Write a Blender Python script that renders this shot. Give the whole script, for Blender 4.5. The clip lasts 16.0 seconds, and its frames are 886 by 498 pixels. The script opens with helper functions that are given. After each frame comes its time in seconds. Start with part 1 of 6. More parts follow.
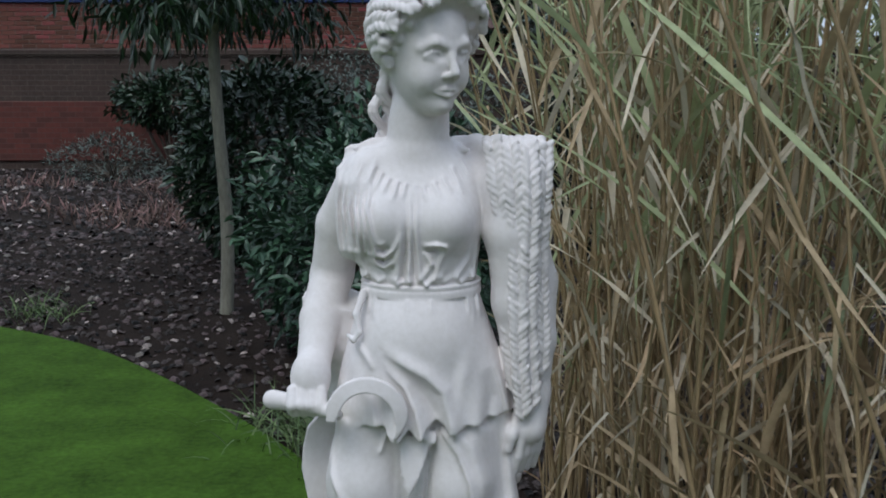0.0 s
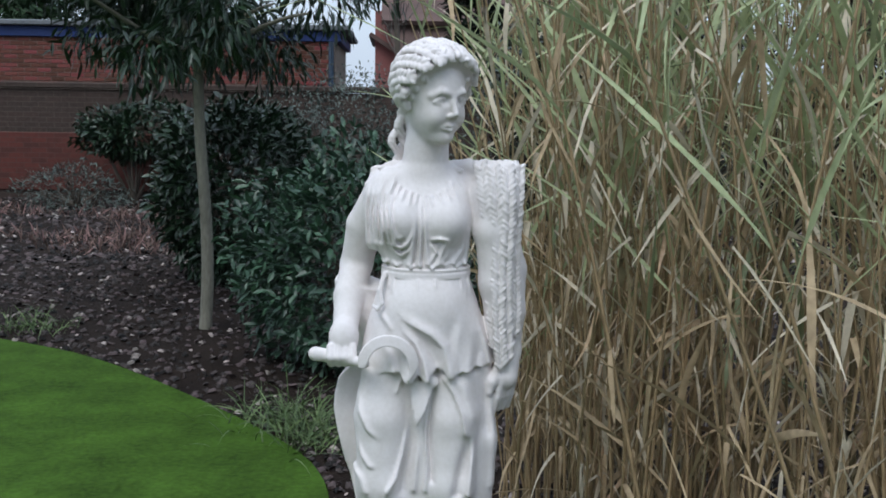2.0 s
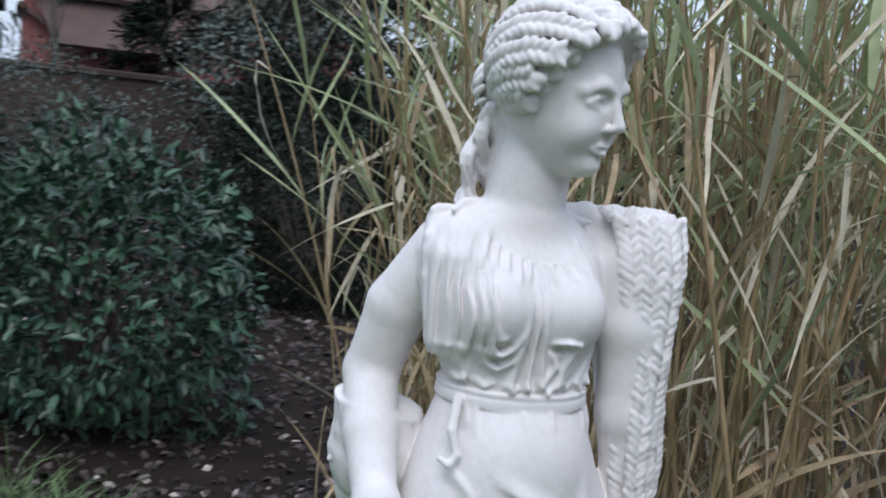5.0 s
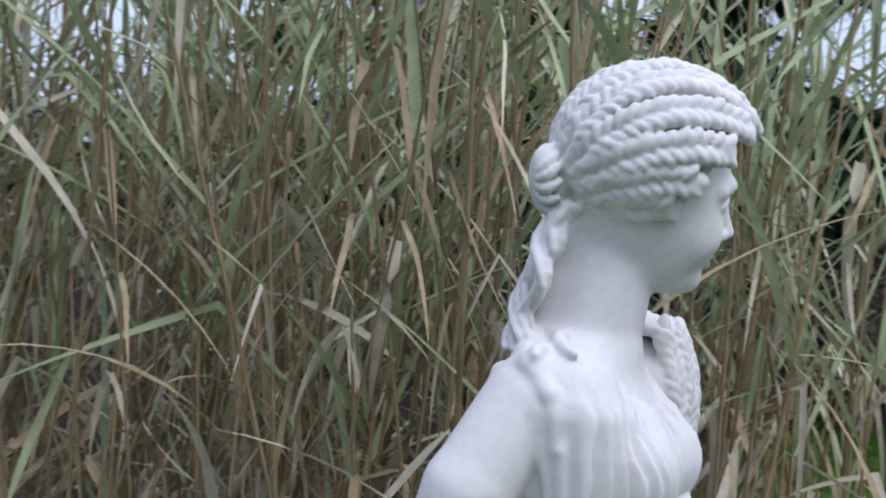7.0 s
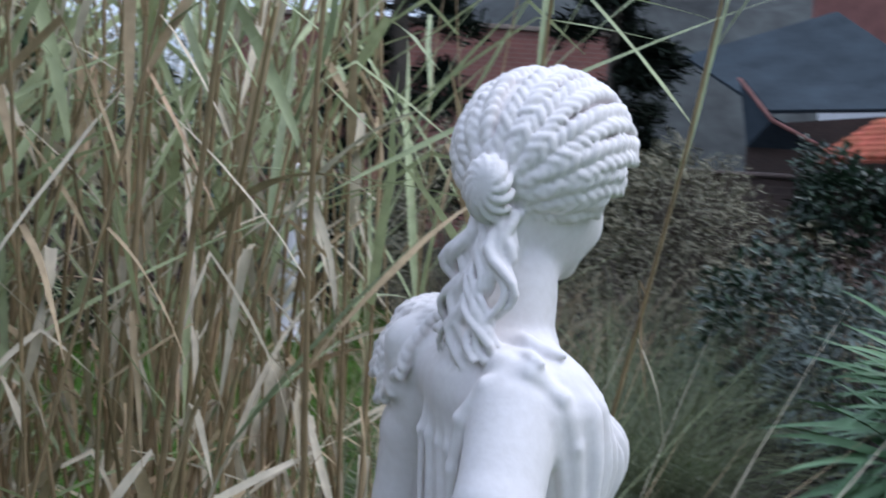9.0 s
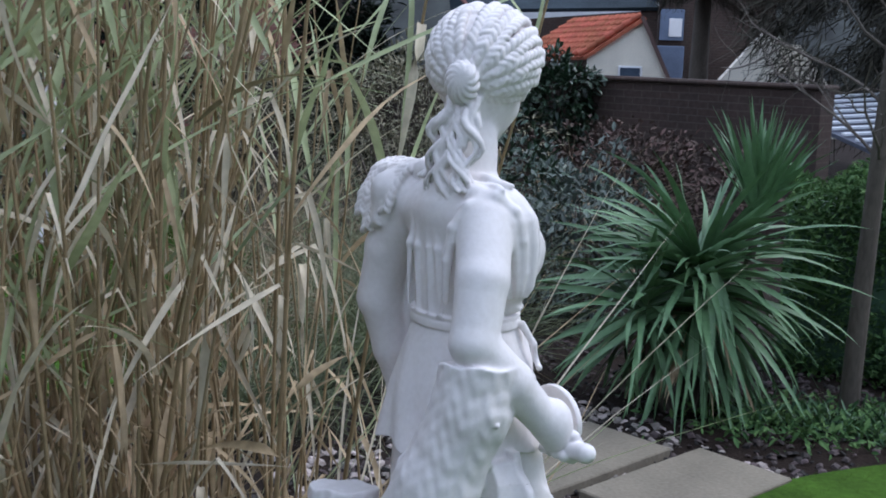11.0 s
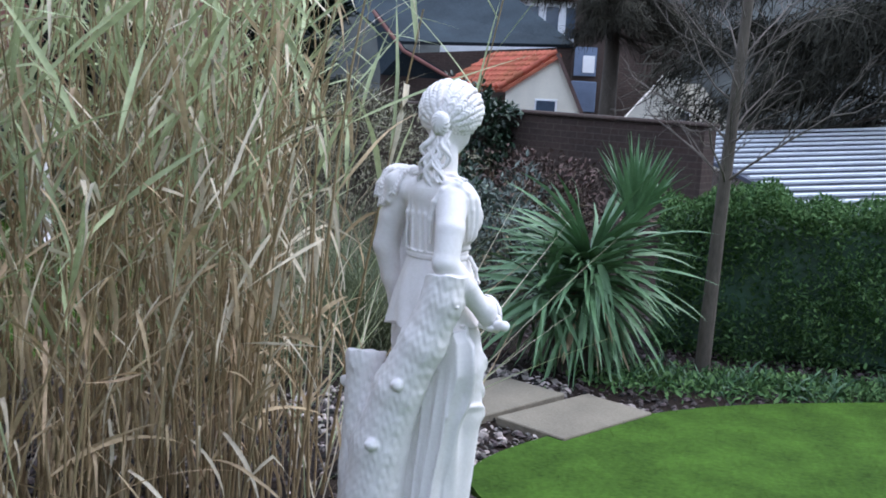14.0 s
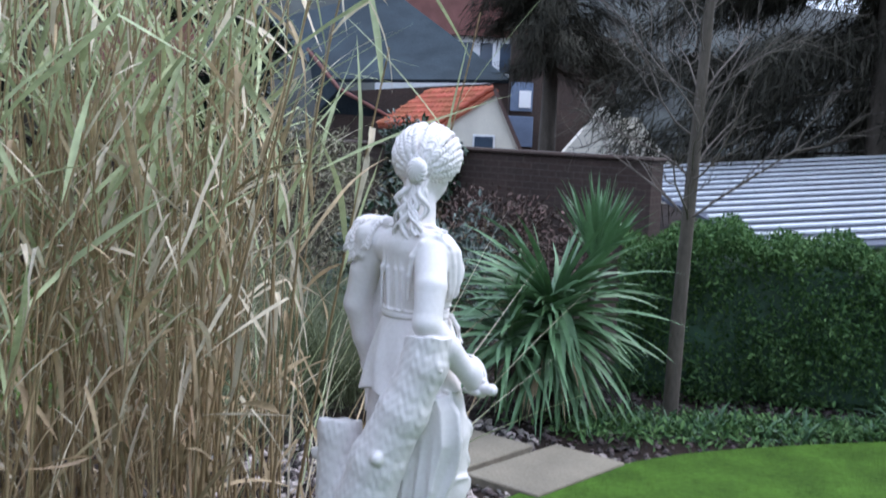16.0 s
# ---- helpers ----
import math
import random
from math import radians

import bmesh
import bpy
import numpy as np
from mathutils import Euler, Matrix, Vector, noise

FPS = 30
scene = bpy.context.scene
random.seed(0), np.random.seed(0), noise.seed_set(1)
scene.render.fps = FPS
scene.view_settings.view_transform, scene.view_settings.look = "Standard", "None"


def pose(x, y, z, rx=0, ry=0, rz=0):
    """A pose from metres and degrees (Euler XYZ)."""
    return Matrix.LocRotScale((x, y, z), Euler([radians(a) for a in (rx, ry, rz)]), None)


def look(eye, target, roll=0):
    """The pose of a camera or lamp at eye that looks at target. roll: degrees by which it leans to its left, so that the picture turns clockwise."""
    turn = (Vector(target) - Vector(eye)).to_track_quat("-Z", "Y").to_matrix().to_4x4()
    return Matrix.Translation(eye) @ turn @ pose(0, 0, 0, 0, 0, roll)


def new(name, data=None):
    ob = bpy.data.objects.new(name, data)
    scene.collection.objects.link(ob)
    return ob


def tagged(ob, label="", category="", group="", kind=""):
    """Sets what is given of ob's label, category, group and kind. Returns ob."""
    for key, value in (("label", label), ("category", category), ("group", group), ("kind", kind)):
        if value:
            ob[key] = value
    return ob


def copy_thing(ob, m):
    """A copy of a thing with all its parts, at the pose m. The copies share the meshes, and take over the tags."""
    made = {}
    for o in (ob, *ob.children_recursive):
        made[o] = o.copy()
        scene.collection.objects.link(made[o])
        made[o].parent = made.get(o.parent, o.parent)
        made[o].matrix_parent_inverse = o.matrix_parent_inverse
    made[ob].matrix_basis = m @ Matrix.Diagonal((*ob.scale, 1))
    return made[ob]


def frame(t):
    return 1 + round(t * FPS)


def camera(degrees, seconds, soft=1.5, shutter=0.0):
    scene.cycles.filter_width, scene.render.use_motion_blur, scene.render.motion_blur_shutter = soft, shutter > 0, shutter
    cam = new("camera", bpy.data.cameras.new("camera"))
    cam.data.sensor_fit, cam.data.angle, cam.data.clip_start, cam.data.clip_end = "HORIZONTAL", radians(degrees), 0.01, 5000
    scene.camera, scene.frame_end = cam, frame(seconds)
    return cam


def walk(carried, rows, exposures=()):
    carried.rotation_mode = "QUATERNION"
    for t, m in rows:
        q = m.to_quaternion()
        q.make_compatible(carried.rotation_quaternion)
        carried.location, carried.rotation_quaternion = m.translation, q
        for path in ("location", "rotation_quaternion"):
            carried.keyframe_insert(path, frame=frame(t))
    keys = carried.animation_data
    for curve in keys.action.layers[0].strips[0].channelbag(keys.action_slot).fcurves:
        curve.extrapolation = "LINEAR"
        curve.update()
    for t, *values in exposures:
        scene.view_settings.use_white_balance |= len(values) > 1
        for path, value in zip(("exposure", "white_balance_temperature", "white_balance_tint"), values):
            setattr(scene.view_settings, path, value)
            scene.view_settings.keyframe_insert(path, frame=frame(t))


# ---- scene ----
cam = camera(42.3, 16.0, soft=1.8, shutter=0.35)
METRES, EYE, TILT, LEAN, TURN = 7.2, 1.6, -9.5, 0.0, 0.0
ROWS = [
    (0.0, 0.0, 0.0, 0.0, 0.0, 0.0, -0.0),
    (0.5, -0.0005, -0.032, -0.0065, -0.09, 0.16, -0.26),
    (1.0, -0.006, -0.057, -0.0087, -0.28, 1.74, -1.1),
    (1.5, -0.0137, -0.0818, -0.0135, -2.22, 1.41, -0.05),
    (2.0, -0.0186, -0.0978, -0.014, -2.85, 1.84, -0.47),
    (2.5, -0.0225, -0.0978, -0.0137, -4.14, 0.81, -0.9),
    (3.0, -0.03, -0.0738, -0.0141, -5.47, 0.9, -1.9),
    (5.5, -0.1268, 0.1218, 0.0151, -33.05, 2.95, -0.37),
    (6.0, -0.1546, 0.16, 0.0246, -48.0, 2.44, 3.08),
    (6.5, -0.1654, 0.1956, 0.0288, -55.16, 2.08, 1.54),
    (7.0, -0.1701, 0.2316, 0.0388, -67.16, 0.17, 2.79),
    (7.5, -0.1784, 0.2664, 0.0451, -77.49, -1.93, 5.15),
    (8.0, -0.1841, 0.2998, 0.0544, -90.6, -5.09, 5.57),
    (8.5, -0.1758, 0.3263, 0.0598, -102.67, -6.52, 6.86),
    (9.0, -0.1652, 0.3458, 0.0657, -111.4, -8.68, 6.45),
    (9.5, -0.1608, 0.3755, 0.067, -123.5, -13.96, 8.2),
    (10.0, -0.1707, 0.3945, 0.07, -124.95, -15.3, 7.01),
    (12.5, -0.3195, 0.5165, 0.1013, -129.99, -14.06, 4.94),
    (13.0, -0.3435, 0.5427, 0.1051, -131.39, -13.98, 5.12),
    (13.5, -0.3721, 0.5665, 0.1077, -130.31, -13.6, 5.09),
    (14.0, -0.3845, 0.5851, 0.1155, -129.94, -14.22, 3.83),
    (14.5, -0.3764, 0.5938, 0.1182, -131.72, -14.55, 5.83),
    (15.0, -0.3712, 0.5974, 0.1185, -133.2, -15.16, 4.83),
    (15.5, -0.3623, 0.5916, 0.1173, -133.64, -14.96, 5.23),
    (16.0, -0.3424, 0.5715, 0.1155, -133.37, -12.69, 4.4),
]
walk(cam, [(t, pose(0, 0, EYE, TILT, LEAN, TURN) @ pose(METRES * x, METRES * y, METRES * z, 90 + pitch, roll, yaw)) for t, x, y, z, yaw, pitch, roll in ROWS],
     exposures=[(0.0, -0.32, 6100, 5), (1.5, -0.07, 6100, 5), (3.2, -0.02, 6100, 5), (5.3, 0.04, 5980, 8), (7.0, -0.04, 5840, 10), (9.0, 0.20, 5740, 11), (10.2, 0.13, 5740, 11), (12.3, 0.43, 5780, 11), (14.0, 0.70, 5780, 11), (16.0, 0.73, 5780, 11)])

# ---- world and sun ----
world = bpy.data.worlds.new("overcast_sky")
scene.world = world
world.use_nodes = True
wn, wl = world.node_tree.nodes, world.node_tree.links
wn.clear()
sky = wn.new("ShaderNodeTexSky")
sky.sky_type = "NISHITA"
sky.sun_disc = False
sky.sun_elevation = radians(56)
sky.sun_rotation = radians(204)
sky.dust_density = 3.0
sky.ozone_density = 1.0
cloud = wn.new("ShaderNodeMixRGB")
cloud.inputs["Fac"].default_value = 0.72
cloud.inputs["Color2"].default_value = (7.0, 7.7, 9.2, 1)
bg = wn.new("ShaderNodeBackground")
bg.inputs["Strength"].default_value = 0.108
wout = wn.new("ShaderNodeOutputWorld")
wl.new(sky.outputs["Color"], cloud.inputs["Color1"])
# an overcast sky is about three times as bright overhead as at the horizon
wtc, wsep = wn.new("ShaderNodeTexCoord"), wn.new("ShaderNodeSeparateXYZ")
wmap, wmul = wn.new("ShaderNodeMapRange"), wn.new("ShaderNodeVectorMath")
wmul.operation = "SCALE"
wmap.inputs["From Min"].default_value, wmap.inputs["From Max"].default_value = 0.0, 1.0
wmap.inputs["To Min"].default_value, wmap.inputs["To Max"].default_value = 1.1, 1.8
wl.new(wtc.outputs["Generated"], wsep.inputs["Vector"])
wl.new(wsep.outputs["Z"], wmap.inputs["Value"])
wl.new(cloud.outputs["Color"], wmul.inputs[0])
wl.new(wmap.outputs["Result"], wmul.inputs["Scale"])
wl.new(wmul.outputs["Vector"], bg.inputs["Color"])
wl.new(bg.outputs["Background"], wout.inputs["Surface"])

sun_data = bpy.data.lights.new("sun", "SUN")
sun_data.energy = 1.25
sun_data.angle = radians(30)
sun_data.color = (1.0, 0.98, 0.96)
sun = new("sun", sun_data)
sun.matrix_world = look((-3, -4, 10), (0, 2, 0))

# ---- materials ----


def material(name, base, rough=0.7, var=0.25, scale=6.0, fine=60.0, bump=0.2, dark=None, spec=0.4, metal=0.0, island=0.0, thin=0.0, stretch=(1, 1, 1), per_object=0.0):
    """Two scales of noise between a darker and a lighter tone, with a fine relief."""
    m = bpy.data.materials.new(name)
    m.use_nodes = True
    nt = m.node_tree
    n, l = nt.nodes, nt.links
    p = n["Principled BSDF"]
    tc = n.new("ShaderNodeTexCoord")
    mp = n.new("ShaderNodeMapping")
    mp.inputs["Scale"].default_value = stretch
    l.new(tc.outputs["Object"], mp.inputs["Vector"])
    big, small = n.new("ShaderNodeTexNoise"), n.new("ShaderNodeTexNoise")
    big.inputs["Scale"].default_value, big.inputs["Detail"].default_value = scale, 5
    small.inputs["Scale"].default_value, small.inputs["Detail"].default_value = fine, 4
    for t in (big, small):
        l.new(mp.outputs["Vector"], t.inputs["Vector"])
    mix = n.new("ShaderNodeMixRGB")
    mix.inputs["Fac"].default_value = 0.45
    l.new(big.outputs["Fac"], mix.inputs["Color1"])
    l.new(small.outputs["Fac"], mix.inputs["Color2"])
    ramp = n.new("ShaderNodeValToRGB")
    lo = dark or tuple(c * (1 - var) for c in base)
    hi = tuple(min(1, c * (1 + var)) for c in base)
    ramp.color_ramp.elements[0].position, ramp.color_ramp.elements[0].color = 0.33, (*lo, 1)
    ramp.color_ramp.elements[1].position, ramp.color_ramp.elements[1].color = 0.67, (*hi, 1)
    l.new(mix.outputs["Color"], ramp.inputs["Fac"])
    col = ramp.outputs["Color"]
    if island or per_object:
        hsv = n.new("ShaderNodeHueSaturation")
        if island:
            rnd = n.new("ShaderNodeNewGeometry").outputs["Random Per Island"]
        else:
            rnd = n.new("ShaderNodeObjectInfo").outputs["Random"]
        amount = island or per_object
        mr = n.new("ShaderNodeMapRange")
        mr.inputs["To Min"].default_value, mr.inputs["To Max"].default_value = 1 - amount, 1 + amount
        l.new(rnd, mr.inputs["Value"])
        l.new(mr.outputs["Result"], hsv.inputs["Value"])
        mr2 = n.new("ShaderNodeMapRange")
        mr2.inputs["To Min"].default_value, mr2.inputs["To Max"].default_value = 0.5 + 0.03 * amount, 0.5 - 0.05 * amount
        l.new(rnd, mr2.inputs["Value"])
        l.new(mr2.outputs["Result"], hsv.inputs["Hue"])
        l.new(col, hsv.inputs["Color"])
        col = hsv.outputs["Color"]
    l.new(col, p.inputs["Base Color"])
    p.inputs["Roughness"].default_value = rough
    p.inputs["Metallic"].default_value = metal
    p.inputs["Specular IOR Level"].default_value = spec
    if bump:
        b = n.new("ShaderNodeBump")
        b.inputs["Strength"].default_value = bump
        b.inputs["Distance"].default_value = 0.01
        l.new(small.outputs["Fac"], b.inputs["Height"])
        l.new(b.outputs["Normal"], p.inputs["Normal"])
    if thin:
        tr = n.new("ShaderNodeBsdfTranslucent")
        l.new(col, tr.inputs["Color"])
        ms = n.new("ShaderNodeMixShader")
        ms.inputs["Fac"].default_value = thin
        l.new(p.outputs["BSDF"], ms.inputs[1])
        l.new(tr.outputs["BSDF"], ms.inputs[2])
        l.new(ms.outputs["Shader"], n["Material Output"].inputs["Surface"])
    return m


M_STATUE = material("cast_stone", (0.74, 0.7, 0.695), 0.8, 0.06, 7, 90, 0.06, dark=(0.685, 0.64, 0.62), spec=0.2)
M_LAWN = material("lawn_soil", (0.043, 0.087, 0.011), 0.95, 0.45, 3.5, 40, 0.3, spec=0.1)
M_GRASS = material("grass_blade", (0.07, 0.115, 0.018), 0.7, 0.5, 3.5, 14, 0.0, island=0.12, thin=0.4, spec=0.12)
M_SOIL = material("bed_soil", (0.02, 0.014, 0.011), 0.95, 0.5, 3, 60, 1.0, spec=0.1)
M_CHIP = material("bark_and_stone_chips", (0.05, 0.04, 0.036), 0.85, 0.5, 5, 60, 0.3, island=0.95)
M_PALECHIP = material("pale_flint", (0.3, 0.26, 0.23), 0.8, 0.35, 5, 60, 0.3, island=0.6)
M_DRY = material("dry_reed", (0.43, 0.34, 0.205), 0.7, 0.35, 3, 40, 0.15, island=0.5, thin=0.2, spec=0.2)
M_PALE = material("pale_dry_blade", (0.64, 0.57, 0.43), 0.7, 0.25, 3, 40, 0.15, island=0.3, thin=0.25, spec=0.2)
M_CANE = material("cane", (0.28, 0.21, 0.112), 0.6, 0.35, 4, 30, 0.1, island=0.4, spec=0.3)
M_GREEN = material("green_blade", (0.37, 0.42, 0.23), 0.55, 0.3, 3, 30, 0.1, island=0.35, thin=0.25)
M_LEAF = material("evergreen_leaf", (0.016, 0.038, 0.017), 0.38, 0.4, 2, 20, 0.1, island=0.45, spec=0.5)
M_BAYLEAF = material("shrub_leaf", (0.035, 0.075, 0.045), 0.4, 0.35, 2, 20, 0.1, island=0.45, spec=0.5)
M_GREYLEAF = material("grey_leaf", (0.085, 0.105, 0.09), 0.7, 0.3, 2, 20, 0.1, island=0.4)
M_YEW = material("yew_needles", (0.009, 0.014, 0.009), 0.9, 0.4, 2, 20, 0.1, island=0.4, spec=0.1)
M_CEDAR = material("conifer_sprays", (0.042, 0.04, 0.028), 0.85, 0.4, 2, 20, 0.1, island=0.5, spec=0.2)
M_FIR = material("dark_green_conifer", (0.02, 0.04, 0.018), 0.8, 0.4, 2, 20, 0.1, island=0.4, spec=0.2)
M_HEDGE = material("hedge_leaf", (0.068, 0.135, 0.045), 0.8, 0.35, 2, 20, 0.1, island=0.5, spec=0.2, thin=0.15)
M_YUCCA = material("yucca_blade", (0.1, 0.19, 0.085), 0.45, 0.3, 3, 30, 0.1, island=0.35, spec=0.45)
M_BARK = material("pale_bark", (0.2, 0.19, 0.15), 0.9, 0.35, 6, 60, 0.5, stretch=(1, 1, 0.3))
M_BARK2 = material("brown_bark", (0.085, 0.07, 0.055), 0.9, 0.35, 6, 60, 0.5, stretch=(1, 1, 0.3))
M_TWIG = material("bare_twigs", (0.12, 0.1, 0.085), 0.9, 0.3, 6, 40, 0.2)
M_BRICK = material("orange_red_brick", (0.165, 0.06, 0.042), 0.9, 0.35, 3, 40, 0.4, per_object=0.5)
M_BRICKS = material("old_brick", (0.2, 0.1, 0.075), 0.9, 0.4, 2, 40, 0.4, island=0.3)
M_BRICKS2 = material("orange_red_brick_rest", (0.165, 0.06, 0.042), 0.9, 0.25, 3, 40, 0.4, island=0.25)
M_MORTAR = material("mortar", (0.2, 0.16, 0.13), 0.95, 0.25, 4, 60, 0.4)
M_OLDWALL = material("weathered_wall", (0.06, 0.042, 0.034), 0.95, 0.45, 1.2, 20, 0.6)
M_REDWALL = material("red_painted_brick", (0.1, 0.032, 0.025), 0.9, 0.4, 1.0, 14, 0.4)
M_BLUE = material("blue_fascia", (0.02, 0.04, 0.14), 0.6, 0.2, 3, 30, 0.1)
M_ROOFFELT = material("roof_felt", (0.16, 0.17, 0.18), 0.85, 0.3, 2, 30, 0.3)
M_PINK = material("pink_render", (0.26, 0.1, 0.09), 0.9, 0.2, 1.5, 30, 0.2)
M_BROWNTILE = material("brown_tile", (0.11, 0.07, 0.06), 0.85, 0.3, 2, 30, 0.3)
M_SLATE = material("slate", (0.03, 0.04, 0.048), 0.9, 0.4, 0.8, 20, 0.3, spec=0.1)
M_PANTILE = material("orange_pantile", (0.42, 0.13, 0.07), 0.85, 0.3, 3, 30, 0.3, per_object=0.2)
M_CREAM = material("cream_render", (0.72, 0.67, 0.56), 0.9, 0.1, 2, 30, 0.15)
M_WHITE = material("white_paint", (0.78, 0.78, 0.78), 0.6, 0.08, 3, 30, 0.05)
M_GLASS = material("dark_pane", (0.05, 0.07, 0.1), 0.1, 0.2, 1, 10, 0.0, spec=0.6)
# one corrugated sheet: highlights painted pale, the shade between them painted dark
M_RIB = material("sheet_highlight", (0.7, 0.72, 0.74), 0.5, 0.15, 2, 30, 0.05)
M_GAP = material("sheet_shade", (0.1, 0.11, 0.14), 0.6, 0.25, 2, 30, 0.05)
M_RUSSET = material("russet_leaf", (0.075, 0.05, 0.038), 0.85, 0.4, 2, 20, 0.1, island=0.5)
M_LIRIOPE = material("edging_blade", (0.04, 0.1, 0.04), 0.5, 0.3, 3, 30, 0.1, island=0.4)
M_LIRIOPE2 = material("weed_blade", (0.09, 0.14, 0.05), 0.6, 0.3, 3, 30, 0.1, island=0.4)
M_HILL = material("far_woodland", (0.034, 0.038, 0.036), 0.95, 0.7, 0.08, 0.5, 0.0)
M_SEDGE = material("sedge_blade", (0.12, 0.14, 0.07), 0.6, 0.3, 3, 30, 0.1, island=0.35, thin=0.25)
M_DRYGRASS = material("straw_blade", (0.28, 0.23, 0.14), 0.7, 0.3, 3, 30, 0.1, island=0.45, thin=0.25)
M_TWIGGY = material("brown_green_leaf", (0.17, 0.16, 0.1), 0.8, 0.4, 2, 20, 0.1, island=0.5)
M_DEADSTEM = material("dead_stem", (0.17, 0.11, 0.09), 0.85, 0.35, 3, 30, 0.1, island=0.5)
M_BROWNRED = material("red_brown_tile", (0.2, 0.09, 0.075), 0.85, 0.3, 2, 30, 0.3)
M_BLUEGREY = material("blue_grey_paint", (0.14, 0.18, 0.26), 0.6, 0.2, 3, 30, 0.1)


def brick_coursed(m, tone_a, tone_b, joint, tint):
    """Courses of brick too small to tell apart singly, under the stains of the material."""
    nt = m.node_tree
    n, l = nt.nodes, nt.links
    p = n["Principled BSDF"]
    tc, sep, comb, br = n.new("ShaderNodeTexCoord"), n.new("ShaderNodeSeparateXYZ"), n.new("ShaderNodeCombineXYZ"), n.new("ShaderNodeTexBrick")
    l.new(tc.outputs["Object"], sep.inputs["Vector"])
    l.new(sep.outputs["X"], comb.inputs["X"])
    l.new(sep.outputs["Z"], comb.inputs["Y"])
    l.new(comb.outputs["Vector"], br.inputs["Vector"])
    br.inputs["Scale"].default_value = 1.0
    br.inputs["Brick Width"].default_value, br.inputs["Row Height"].default_value, br.inputs["Mortar Size"].default_value = 0.225, 0.075, 0.006
    br.inputs["Color1"].default_value, br.inputs["Color2"].default_value, br.inputs["Mortar"].default_value = (*tone_a, 1), (*tone_b, 1), (*joint, 1)
    mix = n.new("ShaderNodeMixRGB")
    mix.inputs["Fac"].default_value = tint
    old = p.inputs["Base Color"].links[0].from_socket
    l.new(br.outputs["Color"], mix.inputs["Color1"])
    l.new(old, mix.inputs["Color2"])
    l.new(mix.outputs["Color"], p.inputs["Base Color"])


brick_coursed(M_OLDWALL, (0.06, 0.034, 0.027), (0.036, 0.027, 0.023), (0.11, 0.092, 0.075), 0.65)
brick_coursed(M_BRICKS, (0.22, 0.09, 0.065), (0.16, 0.075, 0.06), (0.22, 0.17, 0.14), 0.4)
brick_coursed(M_REDWALL, (0.13, 0.034, 0.025), (0.05, 0.024, 0.02), (0.09, 0.055, 0.045), 0.45)
M_SLAB = material("sandstone_slab", (0.18, 0.155, 0.115), 0.9, 0.25, 4, 60, 0.4)

# ---- mesh helpers ----


def np_mesh(name, verts, faces, mats, smooth=False, index=None):
    """A mesh from an array of places and an array of faces of one length."""
    me = bpy.data.meshes.new(name)
    verts, faces = np.asarray(verts, np.float32), np.asarray(faces, np.int32)
    k = faces.shape[1]
    me.vertices.add(len(verts))
    me.vertices.foreach_set("co", verts.ravel())
    me.loops.add(faces.size)
    me.loops.foreach_set("vertex_index", faces.ravel())
    me.polygons.add(len(faces))
    me.polygons.foreach_set("loop_start", np.arange(0, faces.size, k, dtype=np.int32))
    me.polygons.foreach_set("loop_total", np.full(len(faces), k, np.int32))
    me.polygons.foreach_set("use_smooth", np.full(len(faces), smooth))
    for m in mats if isinstance(mats, (list, tuple)) else [mats]:
        me.materials.append(m)
    if index is not None:
        me.polygons.foreach_set("material_index", np.asarray(index, np.int32))
    me.update(calc_edges=True)
    return me


def thing(name, label, category, group="", kind="", at=(0, 0, 0)):
    ob = tagged(new(name), label, category, group, kind)
    ob.location = at
    return ob


def part(name, me, parent, label=""):
    ob = new(name, me)
    ob.parent = parent
    return tagged(ob, label) if label else ob


def to_mesh(bm, mat, smooth=False):
    me = bpy.data.meshes.new("mesh")
    bmesh.ops.recalc_face_normals(bm, faces=bm.faces)
    for f in bm.faces:
        f.smooth = smooth
    bm.to_mesh(me)
    bm.free()
    me.materials.append(mat)
    return me


def box(bm, lo, hi, bevel=0.0):
    v = [bm.verts.new((x, y, z)) for x in (lo[0], hi[0]) for y in (lo[1], hi[1]) for z in (lo[2], hi[2])]
    fs = [bm.faces.new([v[i] for i in q]) for q in ((0, 1, 3, 2), (4, 6, 7, 5), (0, 4, 5, 1), (2, 3, 7, 6), (0, 2, 6, 4), (1, 5, 7, 3))]
    if bevel:
        es = {e for f in fs for e in f.edges}
        bmesh.ops.bevel(bm, geom=list(es), offset=bevel, segments=1, affect="EDGES")


def box_mesh(lo, hi, mat, bevel=0.0):
    bm = bmesh.new()
    box(bm, lo, hi, bevel)
    return to_mesh(bm, mat)


def prism(poly, y0, y1, mat):
    """A flat outline in x and z, drawn out along y."""
    bm = bmesh.new()
    a = [bm.verts.new((x, y0, z)) for x, z in poly]
    b = [bm.verts.new((x, y1, z)) for x, z in poly]
    bm.faces.new(a), bm.faces.new(b[::-1])
    for i in range(len(poly)):
        j = (i + 1) % len(poly)
        bm.faces.new((a[i], b[i], b[j], a[j]))
    return to_mesh(bm, mat)


